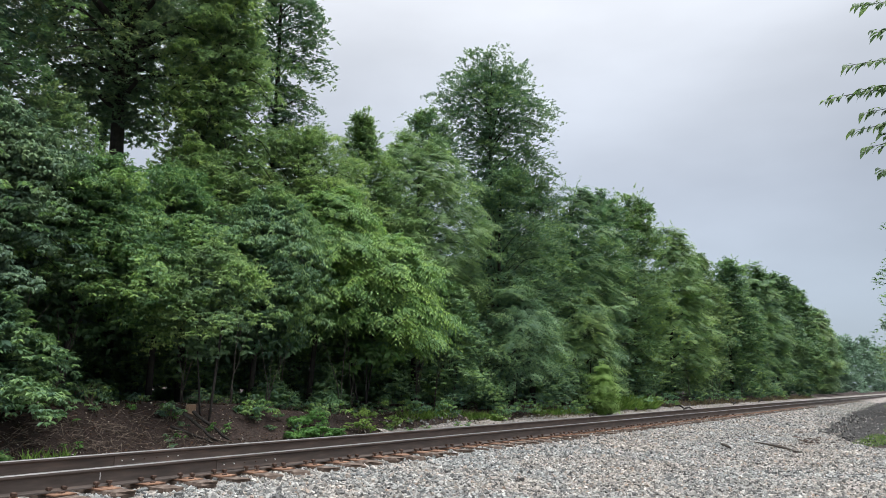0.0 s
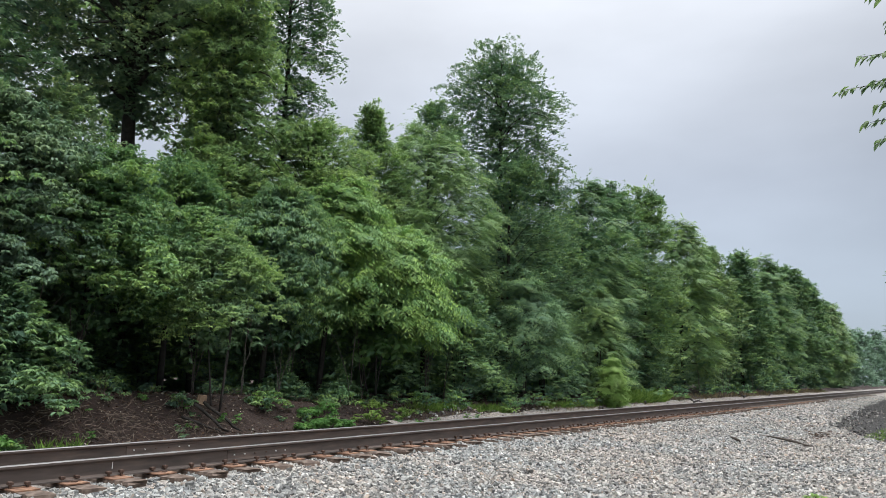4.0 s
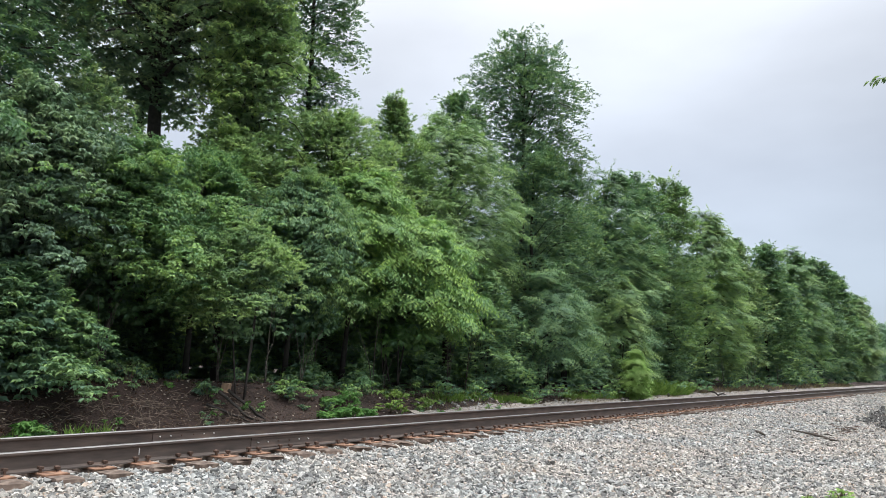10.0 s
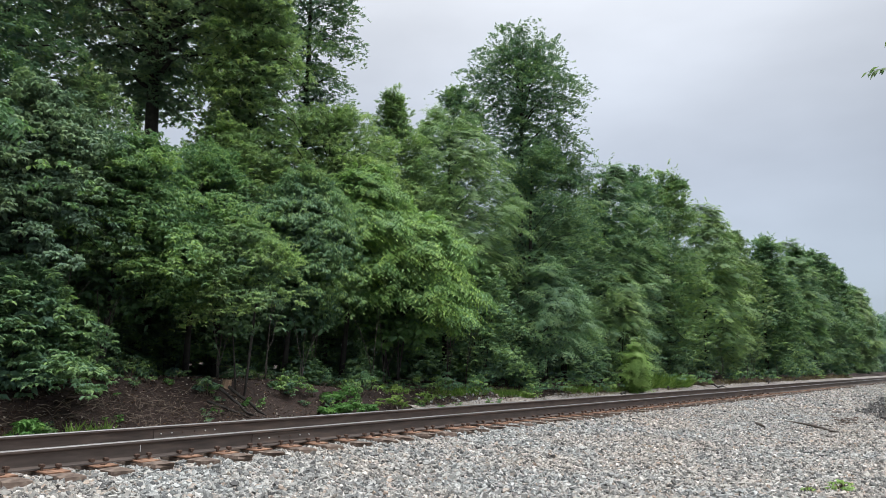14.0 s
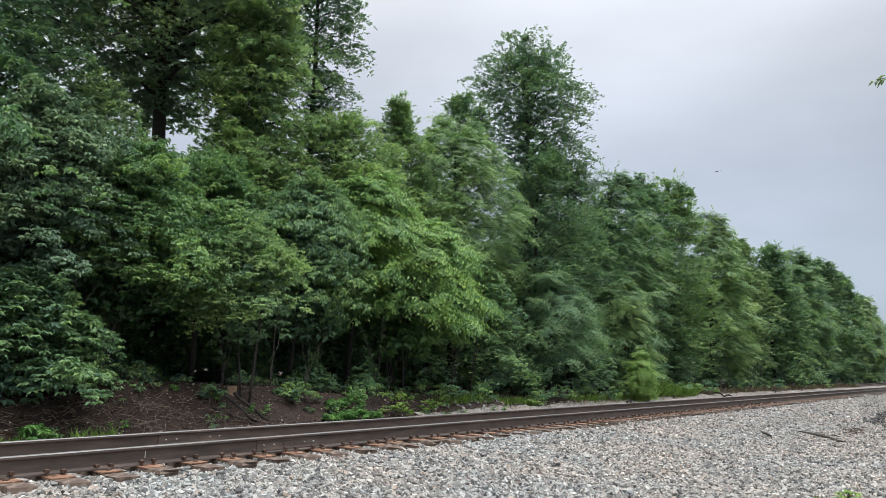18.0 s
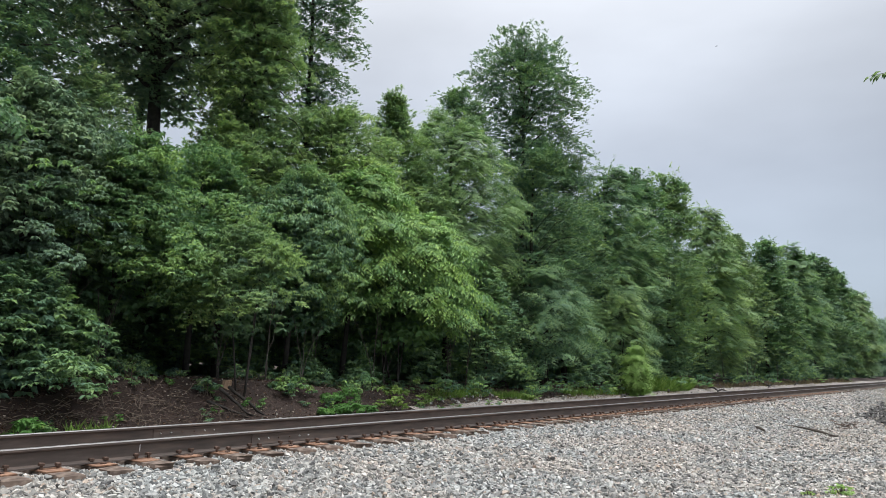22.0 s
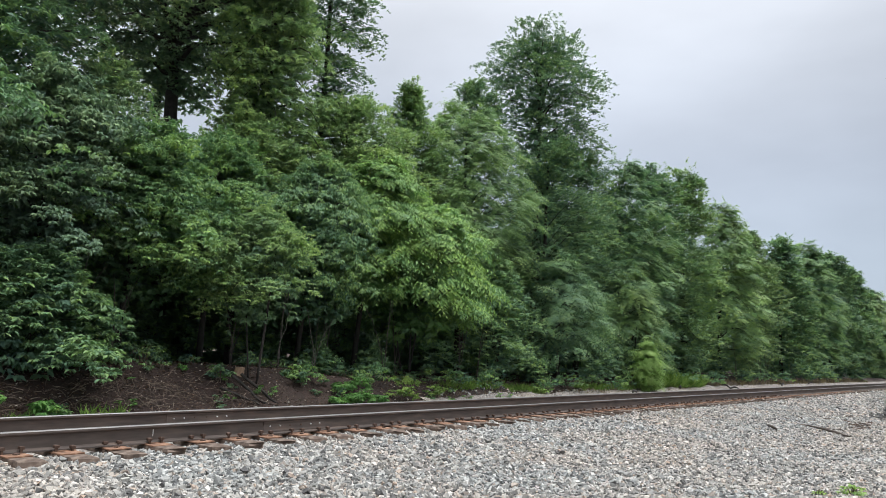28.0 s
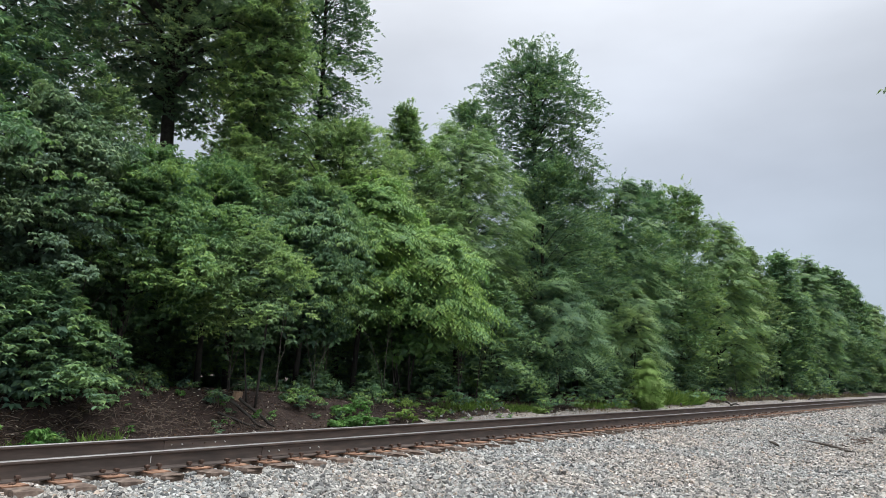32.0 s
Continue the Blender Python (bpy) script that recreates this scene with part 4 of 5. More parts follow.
def turns(rng, n):
    """Turns of stones that lie more or less flat."""
    a, b, c = rng.random(n) * 2 * math.pi, rng.normal(0, 0.5, n), rng.normal(0, 0.5, n)
    ca, sa, cb, sb, cc, sc = np.cos(a), np.sin(a), np.cos(b), np.sin(b), np.cos(c), np.sin(c)
    return np.stack([np.stack([ca * cb, ca * sb * sc - sa * cc, ca * sb * cc + sa * sc], 1), np.stack([sa * cb, sa * sb * sc + ca * cc, sa * sb * cc - ca * sc], 1),
                     np.stack([-sb, cb * sc, cb * cc], 1)], 1)


def strew(name, label, pts, sizes, seed, mat):
    rng = np.random.default_rng(seed)
    n = len(pts)
    Rm, pts, sizes = turns(rng, n), np.asarray(pts), np.asarray(sizes)
    kind = rng.integers(0, len(SHAPES), n)
    VV, FF, o = [], [], 0
    for k, (sv, sf) in enumerate(SHAPES):
        w = np.nonzero(kind == k)[0]
        V = np.einsum('nij,kj->nki', Rm[w], sv) * sizes[w][:, None, None] + pts[w][:, None, :]
        VV.append(V.reshape(-1, 3))
        FF.append((np.arange(len(w))[:, None, None] * len(sv) + sf[None]).reshape(-1, 3) + o)
        o += len(w) * len(sv)
    return tagged(new(name, fast_mesh(name, np.concatenate(VV), np.concatenate(FF), mat)), label, "gravel", kind="stuff")


def on_tie(x, y):
    k = (x - TIE_X0) / TIE_STEP
    return abs(k - round(k)) * TIE_STEP < 0.145 and y > 7.52


def scatter(rng, n, x0, x1, y_of, sizes):
    out, ss = [], []
    while len(out) < n:
        x = rng.uniform(x0, x1)
        y = y_of(x)
        if y is None:
            continue
        s_ = rng.uniform(*sizes) * rng.choice((0.75, 1, 1, 1, 1.25))
        if abs(y - RAIL_NEAR) < 0.17 or abs(y - RAIL_FAR) < 0.17 or on_tie(x, y):
            if rng.random() < 0.97 or abs(y - RAIL_NEAR) < 0.1 or abs(y - RAIL_FAR) < 0.1:
                continue
        out.append((x, y, bed_z(x, y) + rng.uniform(-0.3, 0.45) * s_))
        ss.append(s_)
    return out, ss


rs = random.Random(21)
def near_band(x):
    lo = max(0.5, 6.1 - 0.82 * (x - 2.55))
    return rs.uniform(lo, 8.05 if rs.random() < 0.92 else 9.5)


def apron(lo, hi):
    return lambda x: rs.uniform(max(lo, apron_edge(x) + 0.1 * rs.gauss(0, 1)), hi)


LBL = "angular grey crushed stones of the ballast shoulder"
p_, s_ = scatter(rs, 34000, 2.2, 13.5, near_band, (0.016, 0.034))
strew("ballast_stones", LBL, p_, s_, 31, STONE)
p_, s_ = scatter(rs, 23000, 13.5, 28.0, apron(0.6, 8.05), (0.017, 0.035))
strew("ballast_stones", LBL, p_, s_, 32, STONE)
p_, s_ = scatter(rs, 8000, 28.0, 80.0, apron(3.2, 8.0), (0.026, 0.05))
strew("ballast_stones", "grey crushed stones along the track", p_, s_, 33, STONE)
p_, s_ = scatter(rs, 5000, 3.0, 45.0, lambda x: rs.uniform(9.9, 12.2 if x < 16 else 13.1), (0.018, 0.038))
strew("ballast_stones", "grey crushed stones beyond the far rail", p_, s_, 34, STONE)
# the stones nearest the camera lie loose, one by one
STONE_MESHES = [fast_mesh("stone", sv * 0.030, sf, STONE) for sv, sf in SHAPES[:12]]
for i in range(290):
    x = rs.uniform(3.0, 9.4)
    y = rs.uniform(max(6.1 - 0.82 * (x - 2.55), 1.5), 7.65)
    k = rs.uniform(0.8, 1.3)
    ob = new("stone", STONE_MESHES[i % 12])
    ob.parent = bed
    ob.matrix_basis = pose(x, y, bed_z(x, y) + 0.024, rs.gauss(0, 28), rs.gauss(0, 28), rs.uniform(0, 360)) @ Matrix.Diagonal((k, k, k, 1))

# ---- verge and bank: weeds, grass, litter, dead wood ----
def grass_patch(name, label, x0, x1, y0, y1, n, height, mat, seed, zf=ground_z, kind="stuff", lean=0.55):
    rng = np.random.default_rng(seed)
    x, y = rng.uniform(x0, x1, n), rng.uniform(y0, y1, n)
    keep = np.array([noise.noise((a * 1.3, b * 1.3, seed)) > -0.25 for a, b in zip(x, y)])
    x, y = x[keep], y[keep]
    z = np.array([zf(a, b) for a, b in zip(x, y)]) - 0.01
    m = len(x)
    D = np.stack([rng.normal(0, lean, m), rng.normal(0, lean, m), np.ones(m)], 1)
    N = np.stack([rng.normal(0, 1, m), rng.normal(0, 1, m), 0.3 * np.ones(m)], 1)
    L = height * rng.uniform(0.2, 1.3, m)
    return tagged(new(name, blade_mesh(name, np.stack([x, y, z], 1), D, N, L, np.maximum(0.006, L * 0.045), rng.random(m), mat)), label, "grass", kind=kind)


def weed(name, label, category, x, y, h, r, M, K, leaf, mat, seed, narrow=0.45, group="", zf=ground_z):
    """A low leafy plant: a few stems, each with leaf fans."""
    rng = np.random.default_rng(seed)
    z0 = zf(x, y)
    ob = thing(name, x, y, z0, label, category, group)
    az, rad = rng.random(M) * 6.28, r * np.sqrt(rng.random(M))
    P = np.stack([np.cos(az) * rad, np.sin(az) * rad, h * rng.uniform(0.35, 1.0, M) * (1 - 0.35 * (rad / r) ** 2)], 1)
    O = np.stack([np.cos(az), np.sin(az), 0.2 * np.ones(M)], 1)
    part("leaves", blade_mesh("leaves", *sprays(rng, P, O, r * 0.42 * rng.uniform(0.7, 1.2, M), K, leaf, narrow, 0.15, 0.35), mat), ob)
    for i in range(min(M, 6)):
        part("stem", mesh_of("stem", *tube_data([(0.02 * i, 0, -0.05), P[i] * 0.5 + np.array((0, 0, 0.05)), P[i]], (0.008, 0.006, 0.003), 4), [TWIG]), ob)
    return ob


GW = "weeds along the verge"
for i, (x, y, h, r) in enumerate(((11.9, 12.25, 0.2, 0.18), (12.3, 12.2, 0.3, 0.24), (12.75, 12.3, 0.32, 0.26), (13.2, 12.25, 0.24, 0.22), (12.4, 12.6, 0.42, 0.26), (13.0, 12.7, 0.4, 0.3))):
    weed("weed", "bright green leafy weed beside the rail", "weed", x, y, h, r, 20, 46, 0.075, LEAF_WEED, 200 + i, group=GW)
for i, (x, y, h, r) in enumerate(((14.3, 12.45, 0.42, 0.36), (15.75, 12.45, 0.42, 0.28), (15.1, 12.9, 0.5, 0.4))):
    weed("weed", "yellowish green weed with reddish tips", "weed", x, y, h, r, 14, 30, 0.09, LEAF_YELLOW, 210 + i, group=GW)
for i, (x, y, h, r, m) in enumerate(((11.2, 13.0, 0.45, 0.3, LEAF_DARK), (9.2, 12.95, 0.5, 0.25, LEAF_DARK), (4.6, 12.5, 0.5, 0.35, LEAF_WEED), (5.35, 12.0, 0.42, 0.22, LEAF_WEED), (5.65, 12.1, 0.3, 0.2, LEAF_OAK),
                                     (13.9, 13.1, 0.8, 0.5, LEAF_OAK), (17.6, 13.2, 0.8, 0.5, LEAF_WOOD), (19.0, 13.0, 0.7, 0.5, LEAF_OAK), 
                                     (22.3, 13.0, 0.7, 0.5, LEAF_OAK), (24.2, 13.1, 0.8, 0.6, LEAF_WOOD), (27.6, 12.9, 0.8, 0.6, LEAF_WOOD), (29.8, 13.1, 0.9, 0.6, LEAF_OAK),
                                     (7.0, 14.1, 0.6, 0.4, LEAF_DARK), (11.6, 13.1, 0.5, 0.4, LEAF_OAK), (17.0, 13.5, 0.8, 0.5, LEAF_OAK), (19.8, 13.5, 0.8, 0.5, LEAF_WOOD), (23.2, 13.3, 0.7, 0.5, LEAF_WOOD), (26.8, 13.4, 0.9, 0.6, LEAF_WOOD), (8.2, 14.2, 0.6, 0.4, LEAF_DARK), (36.5, 13.3, 1.0, 0.7, LEAF_WOOD), (40.5, 13.4, 1.0, 0.8, LEAF_WOOD),
                                     (48.5, 13.4, 1.1, 0.8, LEAF_WOOD), (55.5, 13.5, 1.2, 0.9, LEAF_WOOD), (63.5, 13.5, 1.2, 0.9, LEAF_WOOD), (72.5, 13.6, 1.3, 1.0, LEAF_WOOD))):
    weed("weed", "green leafy undergrowth plant on the bank", "weed", x, y, 0.85 * h, 0.9 * r, 14, 34, 0.10 if x < 30 else 0.18, m, 220 + i, group="leafy plants on the bank")
rng6 = random.Random(33)
for i in range(46):
    x, y = 7.4 + 14.5 * rng6.random(), rng6.uniform(13.8, 15.2)
    weed("weed", "shaded dark green plant on the crest of the bank", "weed", x, y, rng6.uniform(0.2, 0.6), rng6.uniform(0.18, 0.36), 9, 26, 0.085, LEAF_DARK, 330 + i, group="shaded plants on the bank")
for i in range(34):
    x, y = 4.0 + 17.0 * rng6.random() ** 1.2, rng6.uniform(12.15, 13.5)
    weed("seedling", "small green seedling on the bare bank", "seedling", x, y, rng6.uniform(0.12, 0.3), rng6.uniform(0.08, 0.16), 6, 16, 0.06, (LEAF_OAK, LEAF_WEED, LEAF_DARK)[i % 3], 300 + i, group="seedlings on the bank")
for x0, x1, y0, y1, n, h, m in ((5.85, 6.7, 11.72, 12.05, 210, 0.27, GRASS), (4.2, 5.4, 11.8, 12.2, 160, 0.2, GRASS), (10.0, 12.2, 11.75, 12.1, 500, 0.10, GRASS), (17.0, 22.5, 12.9, 13.4, 1800, 0.26, GRASS), (16.5, 27.0, 12.3, 13.0, 900, 0.12, GRASS_DRY),
                                (25.0, 31.5, 12.9, 13.4, 1600, 0.28, GRASS), (24.0, 36.0, 12.5, 13.1, 2200, 0.16, GRASS_DRY), (32.5, 38.5, 12.9, 13.7, 3600, 0.6, GRASS), (38.0, 90.0, 12.9, 13.8, 4000, 0.28, GRASS_DRY)):
    grass_patch("grass_tuft", "dry straw-coloured grass along the verge" if m is GRASS_DRY else "fresh green grass along the verge", x0, x1, y0, y1, n, h, m, int(x0 * 7))
grass_patch("grass_tuft", "fresh green grass beside the cinder path", 24.0, 30.0, 0.6, 2.7, 6000, 0.11, GRASS, 300)
grass_patch("grass_tuft", "fresh green grass beside the cinder path", 32.0, 46.0, 1.2, 2.5, 4000, 0.14, GRASS, 301)

# cinder path between apron and grass
cv, cf = [], []
xs_ = np.concatenate([np.linspace(24.5, 50, 120), np.linspace(51, 110, 40)])
for i, x in enumerate(xs_):
    e_ = apron_edge(x)
    for k in range(7):
        y = e_ + 0.35 - k * 0.42 + (0.55 if k in (0, 6) else 0.15) * noise.noise((x * 1.7, k * 1.0, 3.0)) + (0.25 if k in (0, 6) else 0.0) * noise.noise((x * 5.0, k * 1.0, 3.0))
        cv.append((x, y, ground_z(x, y) + 0.018 + 0.02 * noise.noise((x * 2.0, y * 2.0, 9.0)) + (0.03 if k < 2 else 0.0)))
    if i:
        for k in range(6):
            cf.append(((i - 1) * 7 + k, (i - 1) * 7 + k + 1, i * 7 + k + 1, i * 7 + k))
tagged(new("cinder_path", mesh_of("cinder_path", cv, cf, [DARK_SOIL], True)), "black cinder soil beside the gravel", "soil", kind="structure")

rs2 = random.Random(51)
pp, ss_ = [], []
for i in range(260):
    x = 24.5 + 36 * rs2.random() ** 1.4
    y = apron_edge(x) + 0.4 - 2.6 * rs2.random()
    pp.append((x, y, ground_z(x, y) + 0.02))
    ss_.append(rs2.uniform(0.012, 0.035))
strew("cinder_stones", "dark and grey stones scattered on the cinder path", pp, ss_, 71, STONE)

# cinders and grit mixed where path and gravel meet
for seed, n, mat, lab in ((72, 500, DARK_SOIL, "black cinder lumps along the path's edge"), (73, 700, STONE, "grey stones strewn over the cinder path")):
    pp, ss_ = [], []
    for i in range(n):
        x = 24.0 + 24 * rs2.random() ** 1.3
        y = apron_edge(x) + rs2.gauss(0.2, 0.7)
        pp.append((x, y, max(ground_z(x, y) + 0.03, bed_z(x, y)) + 0.005))
        ss_.append(rs2.uniform(0.012, 0.034))
    strew("cinder_stones", lab, pp, ss_, seed, mat)

# the beaten strip of grit and dust between the far rail and the trees
VERGE = gravel_material("dusty_grit", 26.0)
vv, vf = [], []
xs_ = np.concatenate([np.linspace(15, 80, 130), np.linspace(82, 200, 40)])
for i, x in enumerate(xs_):
    far_edge = 12.6 + 0.75 * min(1.0, (x - 15) / 12) + 0.35 * noise.noise((x * 0.5, 1.0, 6.0)) + 0.2 * noise.noise((x * 1.9, 3.0, 6.0))
    for k in range(7):
        y = 11.3 + (far_edge - 11.3) * k / 6
        vv.append((x, y, ground_z(x, y) + (0.05 if k < 6 else -0.06) + 0.012 * noise.noise((x * 3, y * 3, 2.0))))
    if i:
        for k in range(6):
            vf.append(((i - 1) * 7 + k, i * 7 + k, i * 7 + k + 1, (i - 1) * 7 + k + 1))
tagged(new("verge", mesh_of("verge", vv, vf, [VERGE], True)), "pale dusty grit strip beside the far rail", "verge", kind="structure")
# dead wood on the verge
for i, (x, y, l_, a_) in enumerate(((27.4, 12.0, 0.9, 0.2), (40.5, 12.3, 1.2, -0.1), (41.2, 12.5, 0.9, 0.9), (52.5, 12.6, 2.0, 0.15), (53.6, 12.8, 1.4, 0.7), (61.0, 12.8, 2.2, 0.05), (34.2, 12.6, 0.7, 0.4))):
    pts = [(x + l_ * q * math.cos(a_), y + l_ * q * math.sin(a_), ground_z(x + l_ * q * math.cos(a_), y + l_ * q * math.sin(a_)) + 0.08 + 0.10 * math.sin(q * 3.0)) for q in (0, 0.3, 0.6, 1.0)]
    tagged(new("fallen_branch", mesh_of("fallen_branch", *tube_data(pts, (0.03, 0.05, 0.045, 0.02), 6), [BARK], True)), "dark dead branch lying on the dusty verge", "branch", "dead branches on the verge")
# rusty brown sticks heaped where the cinders begin
rng5 = random.Random(12)
for i in range(26):
    x, y = rng5.gauss(23.6, 0.9), rng5.gauss(3.5, 0.35)
    l_, a_ = rng5.uniform(0.15, 0.6), rng5.uniform(-0.7, 0.9)
    pts = [(x, y, bed_z(x, y) + 0.03), (x + l_ * 0.5 * math.cos(a_), y + l_ * 0.5 * math.sin(a_), bed_z(x, y) + 0.06), (x + l_ * math.cos(a_), y + l_ * math.sin(a_), bed_z(x, y) + 0.035)]
    tagged(new("stick", mesh_of("stick", *tube_data(pts, (0.010, 0.014, 0.007), 5), [(RUST_DARK, TWIG, LOG)[i % 3]], True)), "brown dead stick at the edge of the cinder path", "branch", "sticks by the cinder path")

# leaf litter on the bank
rng = np.random.default_rng(77)
n = 17000
lx, ly = 3.0 + 26 * rng.random(n) ** 2.0, 12.0 + 3.0 * rng.random(n) ** 1.4
lz = np.array([ground_z(a, b) for a, b in zip(lx, ly)]) + 0.008
LITTER = leaf_material("fallen_leaf", (0.05, 0.03, 0.02), (0.14, 0.085, 0.055), (0.6, 0.55, 0.48), 0.1, 0.8)
tagged(new("leaf_litter", blade_mesh("leaf_litter", np.stack([lx, ly, lz], 1), rng.normal(0, 1, (n, 3)) * np.array((1, 1, 0.25)), np.array((0, 0, 1.0)) + rng.normal(0, 0.35, (n, 3)),
                                   rng.uniform(0.025, 0.08, n), rng.uniform(0.018, 0.05, n), np.where(rng.random(n) < 0.08, 1.0, rng.random(n) ** 1.8 * 0.8), LITTER)), "brown fallen leaves on the soil bank", "leaf litter", kind="stuff")


def twig_line(rng, a, az, length, sag=0.15, steps=6):
    pts, p, d = [], np.array(a, float), np.array((math.cos(az), math.sin(az) * 0.5, rng.uniform(-0.3, 0.5)))
    for k in range(steps):
        pts.append(p.copy())
        d = d + np.array((rng.normal(0, 0.28), rng.normal(0, 0.2), rng.normal(-sag, 0.2)))
        p = p + d / np.linalg.norm(d) * length / steps
        p[2] = max(p[2], ground_z(p[0], p[1]) + 0.012)
    return pts


def brush_pile(x, y, w, n, seed, label):
    rng = np.random.default_rng(seed)
    ob = thing("brush_pile", 0, 0, 0, label, "brush pile")
    for i in range(n):
        px, py = x + rng.normal(0, w), y + rng.normal(0, 0.22)
        L = rng.uniform(0.12, 0.6)
        pts = twig_line(rng, (px, py, ground_z(px, py) + rng.uniform(0.02, 0.16)), rng.uniform(0, 6.28), L)
        r0 = rng.uniform(0.003, 0.0085)
        part("twig", mesh_of("twig", *tube_data(pts, np.linspace(r0, r0 * 0.35, len(pts)), 5), [TWIG], True), ob)
    return ob


brush_pile(7.7, 12.6, 0.6, 130, 61, "tangle of dry brown twigs and roots on the bank")
brush_pile(6.6, 12.8, 0.65, 75, 65, "dry brown roots and twigs on the bank")
brush_pile(9.4, 12.5, 0.45, 70, 62, "dry brown twigs on the bank")
brush_pile(5.4, 12.6, 0.5, 50, 63, "dry brown twigs on the bank")
brush_pile(11.4, 13.7, 0.7, 40, 66, "thicket of bare dry twigs in the shade")
brush_pile(13.8, 13.9, 0.8, 44, 67, "thicket of bare dry twigs in the shade")
brush_pile(15.9, 13.7, 0.7, 34, 68, "thicket of bare dry twigs in the shade")
brush_pile(17.0, 12.8, 0.9, 20, 64, "dry brown twigs on the verge")

# fallen dark branches by the bank's foot
for i, (a, b, r) in enumerate((((9.35, 12.75, 0.98), (9.95, 12.35, 0.44), 0.035), ((9.75, 12.95, 1.0), (10.25, 12.35, 0.42), 0.035), ((9.05, 12.7, 0.75), (9.8, 12.3, 0.42), 0.03))):
    q = np.linspace(0, 1, 6)[:, None]
    pts = np.array(a) * (1 - q) + np.array(b) * q + np.random.default_rng(i).normal(0, 0.02, (6, 3))
    me = mesh_of("fallen_branch", *tube_data(pts, np.linspace(r, r * 0.7, 6), 7), [BARK], True)
    tagged(new("fallen_branch", me), "dark rotten branch leaning on the bank", "branch", "rotten branches")
# cut stump on the bank
pts = [(9.85, 13.2, 0.85), (9.86, 13.2, 1.0), (9.88, 13.19, 1.13), (9.88, 13.19, 1.14)]
tagged(new("tree_stump", mesh_of("tree_stump", *tube_data(pts, (0.13, 0.11, 0.10, 0.09), 9), [bark_material("cut_wood", (0.20, 0.13, 0.08), (0.36, 0.25, 0.17))])), "pale brown cut stump on the bank", "stump")

# grey branch and a stick on the gravel
def lying(name, label, pts, radii, mat=None):
    return tagged(new(name, mesh_of(name, *tube_data([(x, y, bed_z(x, y) + 0.03 + dz) for x, y, dz in pts], radii, 7), [mat or LOG], True)), label, "branch")


lying("fallen_branch", "long grey driftwood branch lying on the gravel", [(21.52, 4.63, 0.03), (21.22, 4.33, 0.03), (20.82, 4.03, 0.02), (20.52, 3.73, 0.02), (20.22, 3.48, 0.0), (20.02, 3.33, 0.02)], (0.016, 0.026, 0.033, 0.036, 0.03, 0.015))
lying("stick", "short dark stick lying on the gravel", [(19.72, 5.08, 0.02), (19.4, 4.9, 0.03), (19.06, 4.72, 0.02)], (0.025, 0.038, 0.025))
rng2 = random.Random(8)
for i in range(12):
    x, y = rng2.uniform(21.5, 28.0), rng2.uniform(3.4, 5.4)
    a_ = rng2.uniform(0, 6.28)
    l_ = rng2.uniform(0.12, 0.4)
    lying("stick", "small reddish brown stick lying on the gravel", [(x, y, 0.0), (x + l_ * math.cos(a_), y + l_ * math.sin(a_), 0.02)], (0.012, 0.008), RUST_DARK if i % 3 else TWIG)["group"] = "sticks on the gravel"

# bare saplings in the shade of the wood
rng3 = np.random.default_rng(9)
for i, (x, y) in enumerate(((6.6, 14.0), (7.6, 14.3), (10.2, 14.0), (11.3, 13.7), (12.6, 13.9), (13.4, 14.4), (15.2, 13.9), (16.2, 14.4), (18.8, 14.0), (19.6, 13.9), (21.0, 14.0), (25.4, 14.2), (47.4, 14.0), (53.0, 14.0), (55.0, 14.2), (62.0, 14.2))):
    z0 = ground_z(x, y)
    ob = thing("sapling", x, y, z0, "thin bare pale sapling in the shade", "sapling", "bare saplings")
    for k in range(3):
        h, ax, ay = rng3.uniform(1.2, 2.8), rng3.normal(0, 0.35), rng3.normal(-0.1, 0.2)
        pts = [(ax * q * q + rng3.normal(0, 0.02), ay * q * q, -0.08 + h * q) for q in np.linspace(0, 1, 7)]
        part("stem", mesh_of("stem", *tube_data(pts, np.linspace(0.014, 0.005, 7), 5), [BARK_PALE], True), ob)

# weeds at the edge of the apron
weed("weed", "bright yellow-green weed growing in the gravel", "weed", 10.85, 1.80, 0.14, 0.12, 10, 20, 0.055, LEAF_LIME, 401, zf=bed_z)
weed("weed", "bright yellow-green weed growing in the gravel", "weed", 10.5, 2.1, 0.06, 0.07, 5, 12, 0.04, LEAF_LIME, 402, zf=bed_z)

# ---- tree overhanging from the camera's side ----
near_tree = thing("tree", 9.6, -3.4, 0.0, "broad-leaved tree reaching long drooping twigs over the gravel", "tree")
pts = [(0, 0, -0.2), (0.05, 0.1, 1.5), (-0.05, 0.35, 3.2), (-0.2, 0.7, 4.8), (-0.3, 0.9, 6.5), (-0.3, 1.0, 8.2)]
part("trunk", mesh_of("trunk", *tube_data(pts, (0.17, 0.15, 0.13, 0.11, 0.07, 0.03), 9), [BARK], True), near_tree)
TWIGS = ((7.66, 0.46, 5.21), (7.75, 0.18, 5.3), (7.79, 0.33, 4.96), (7.88, 0.60, 4.71), (7.97, 0.83, 4.44), (7.98, 0.52, 4.47), (8.05, 0.51, 4.25), (8.09, 0.60, 4.10), (8.13, 0.38, 4.02), (8.15, 0.55, 3.92), (8.22, 0.45, 3.68), (8.3, 0.2, 3.5))
rng = np.random.default_rng(15)
CC, DD, NN, LL, TT = [], [], [], [], []
base = np.array((9.6, -3.4, 0.0))
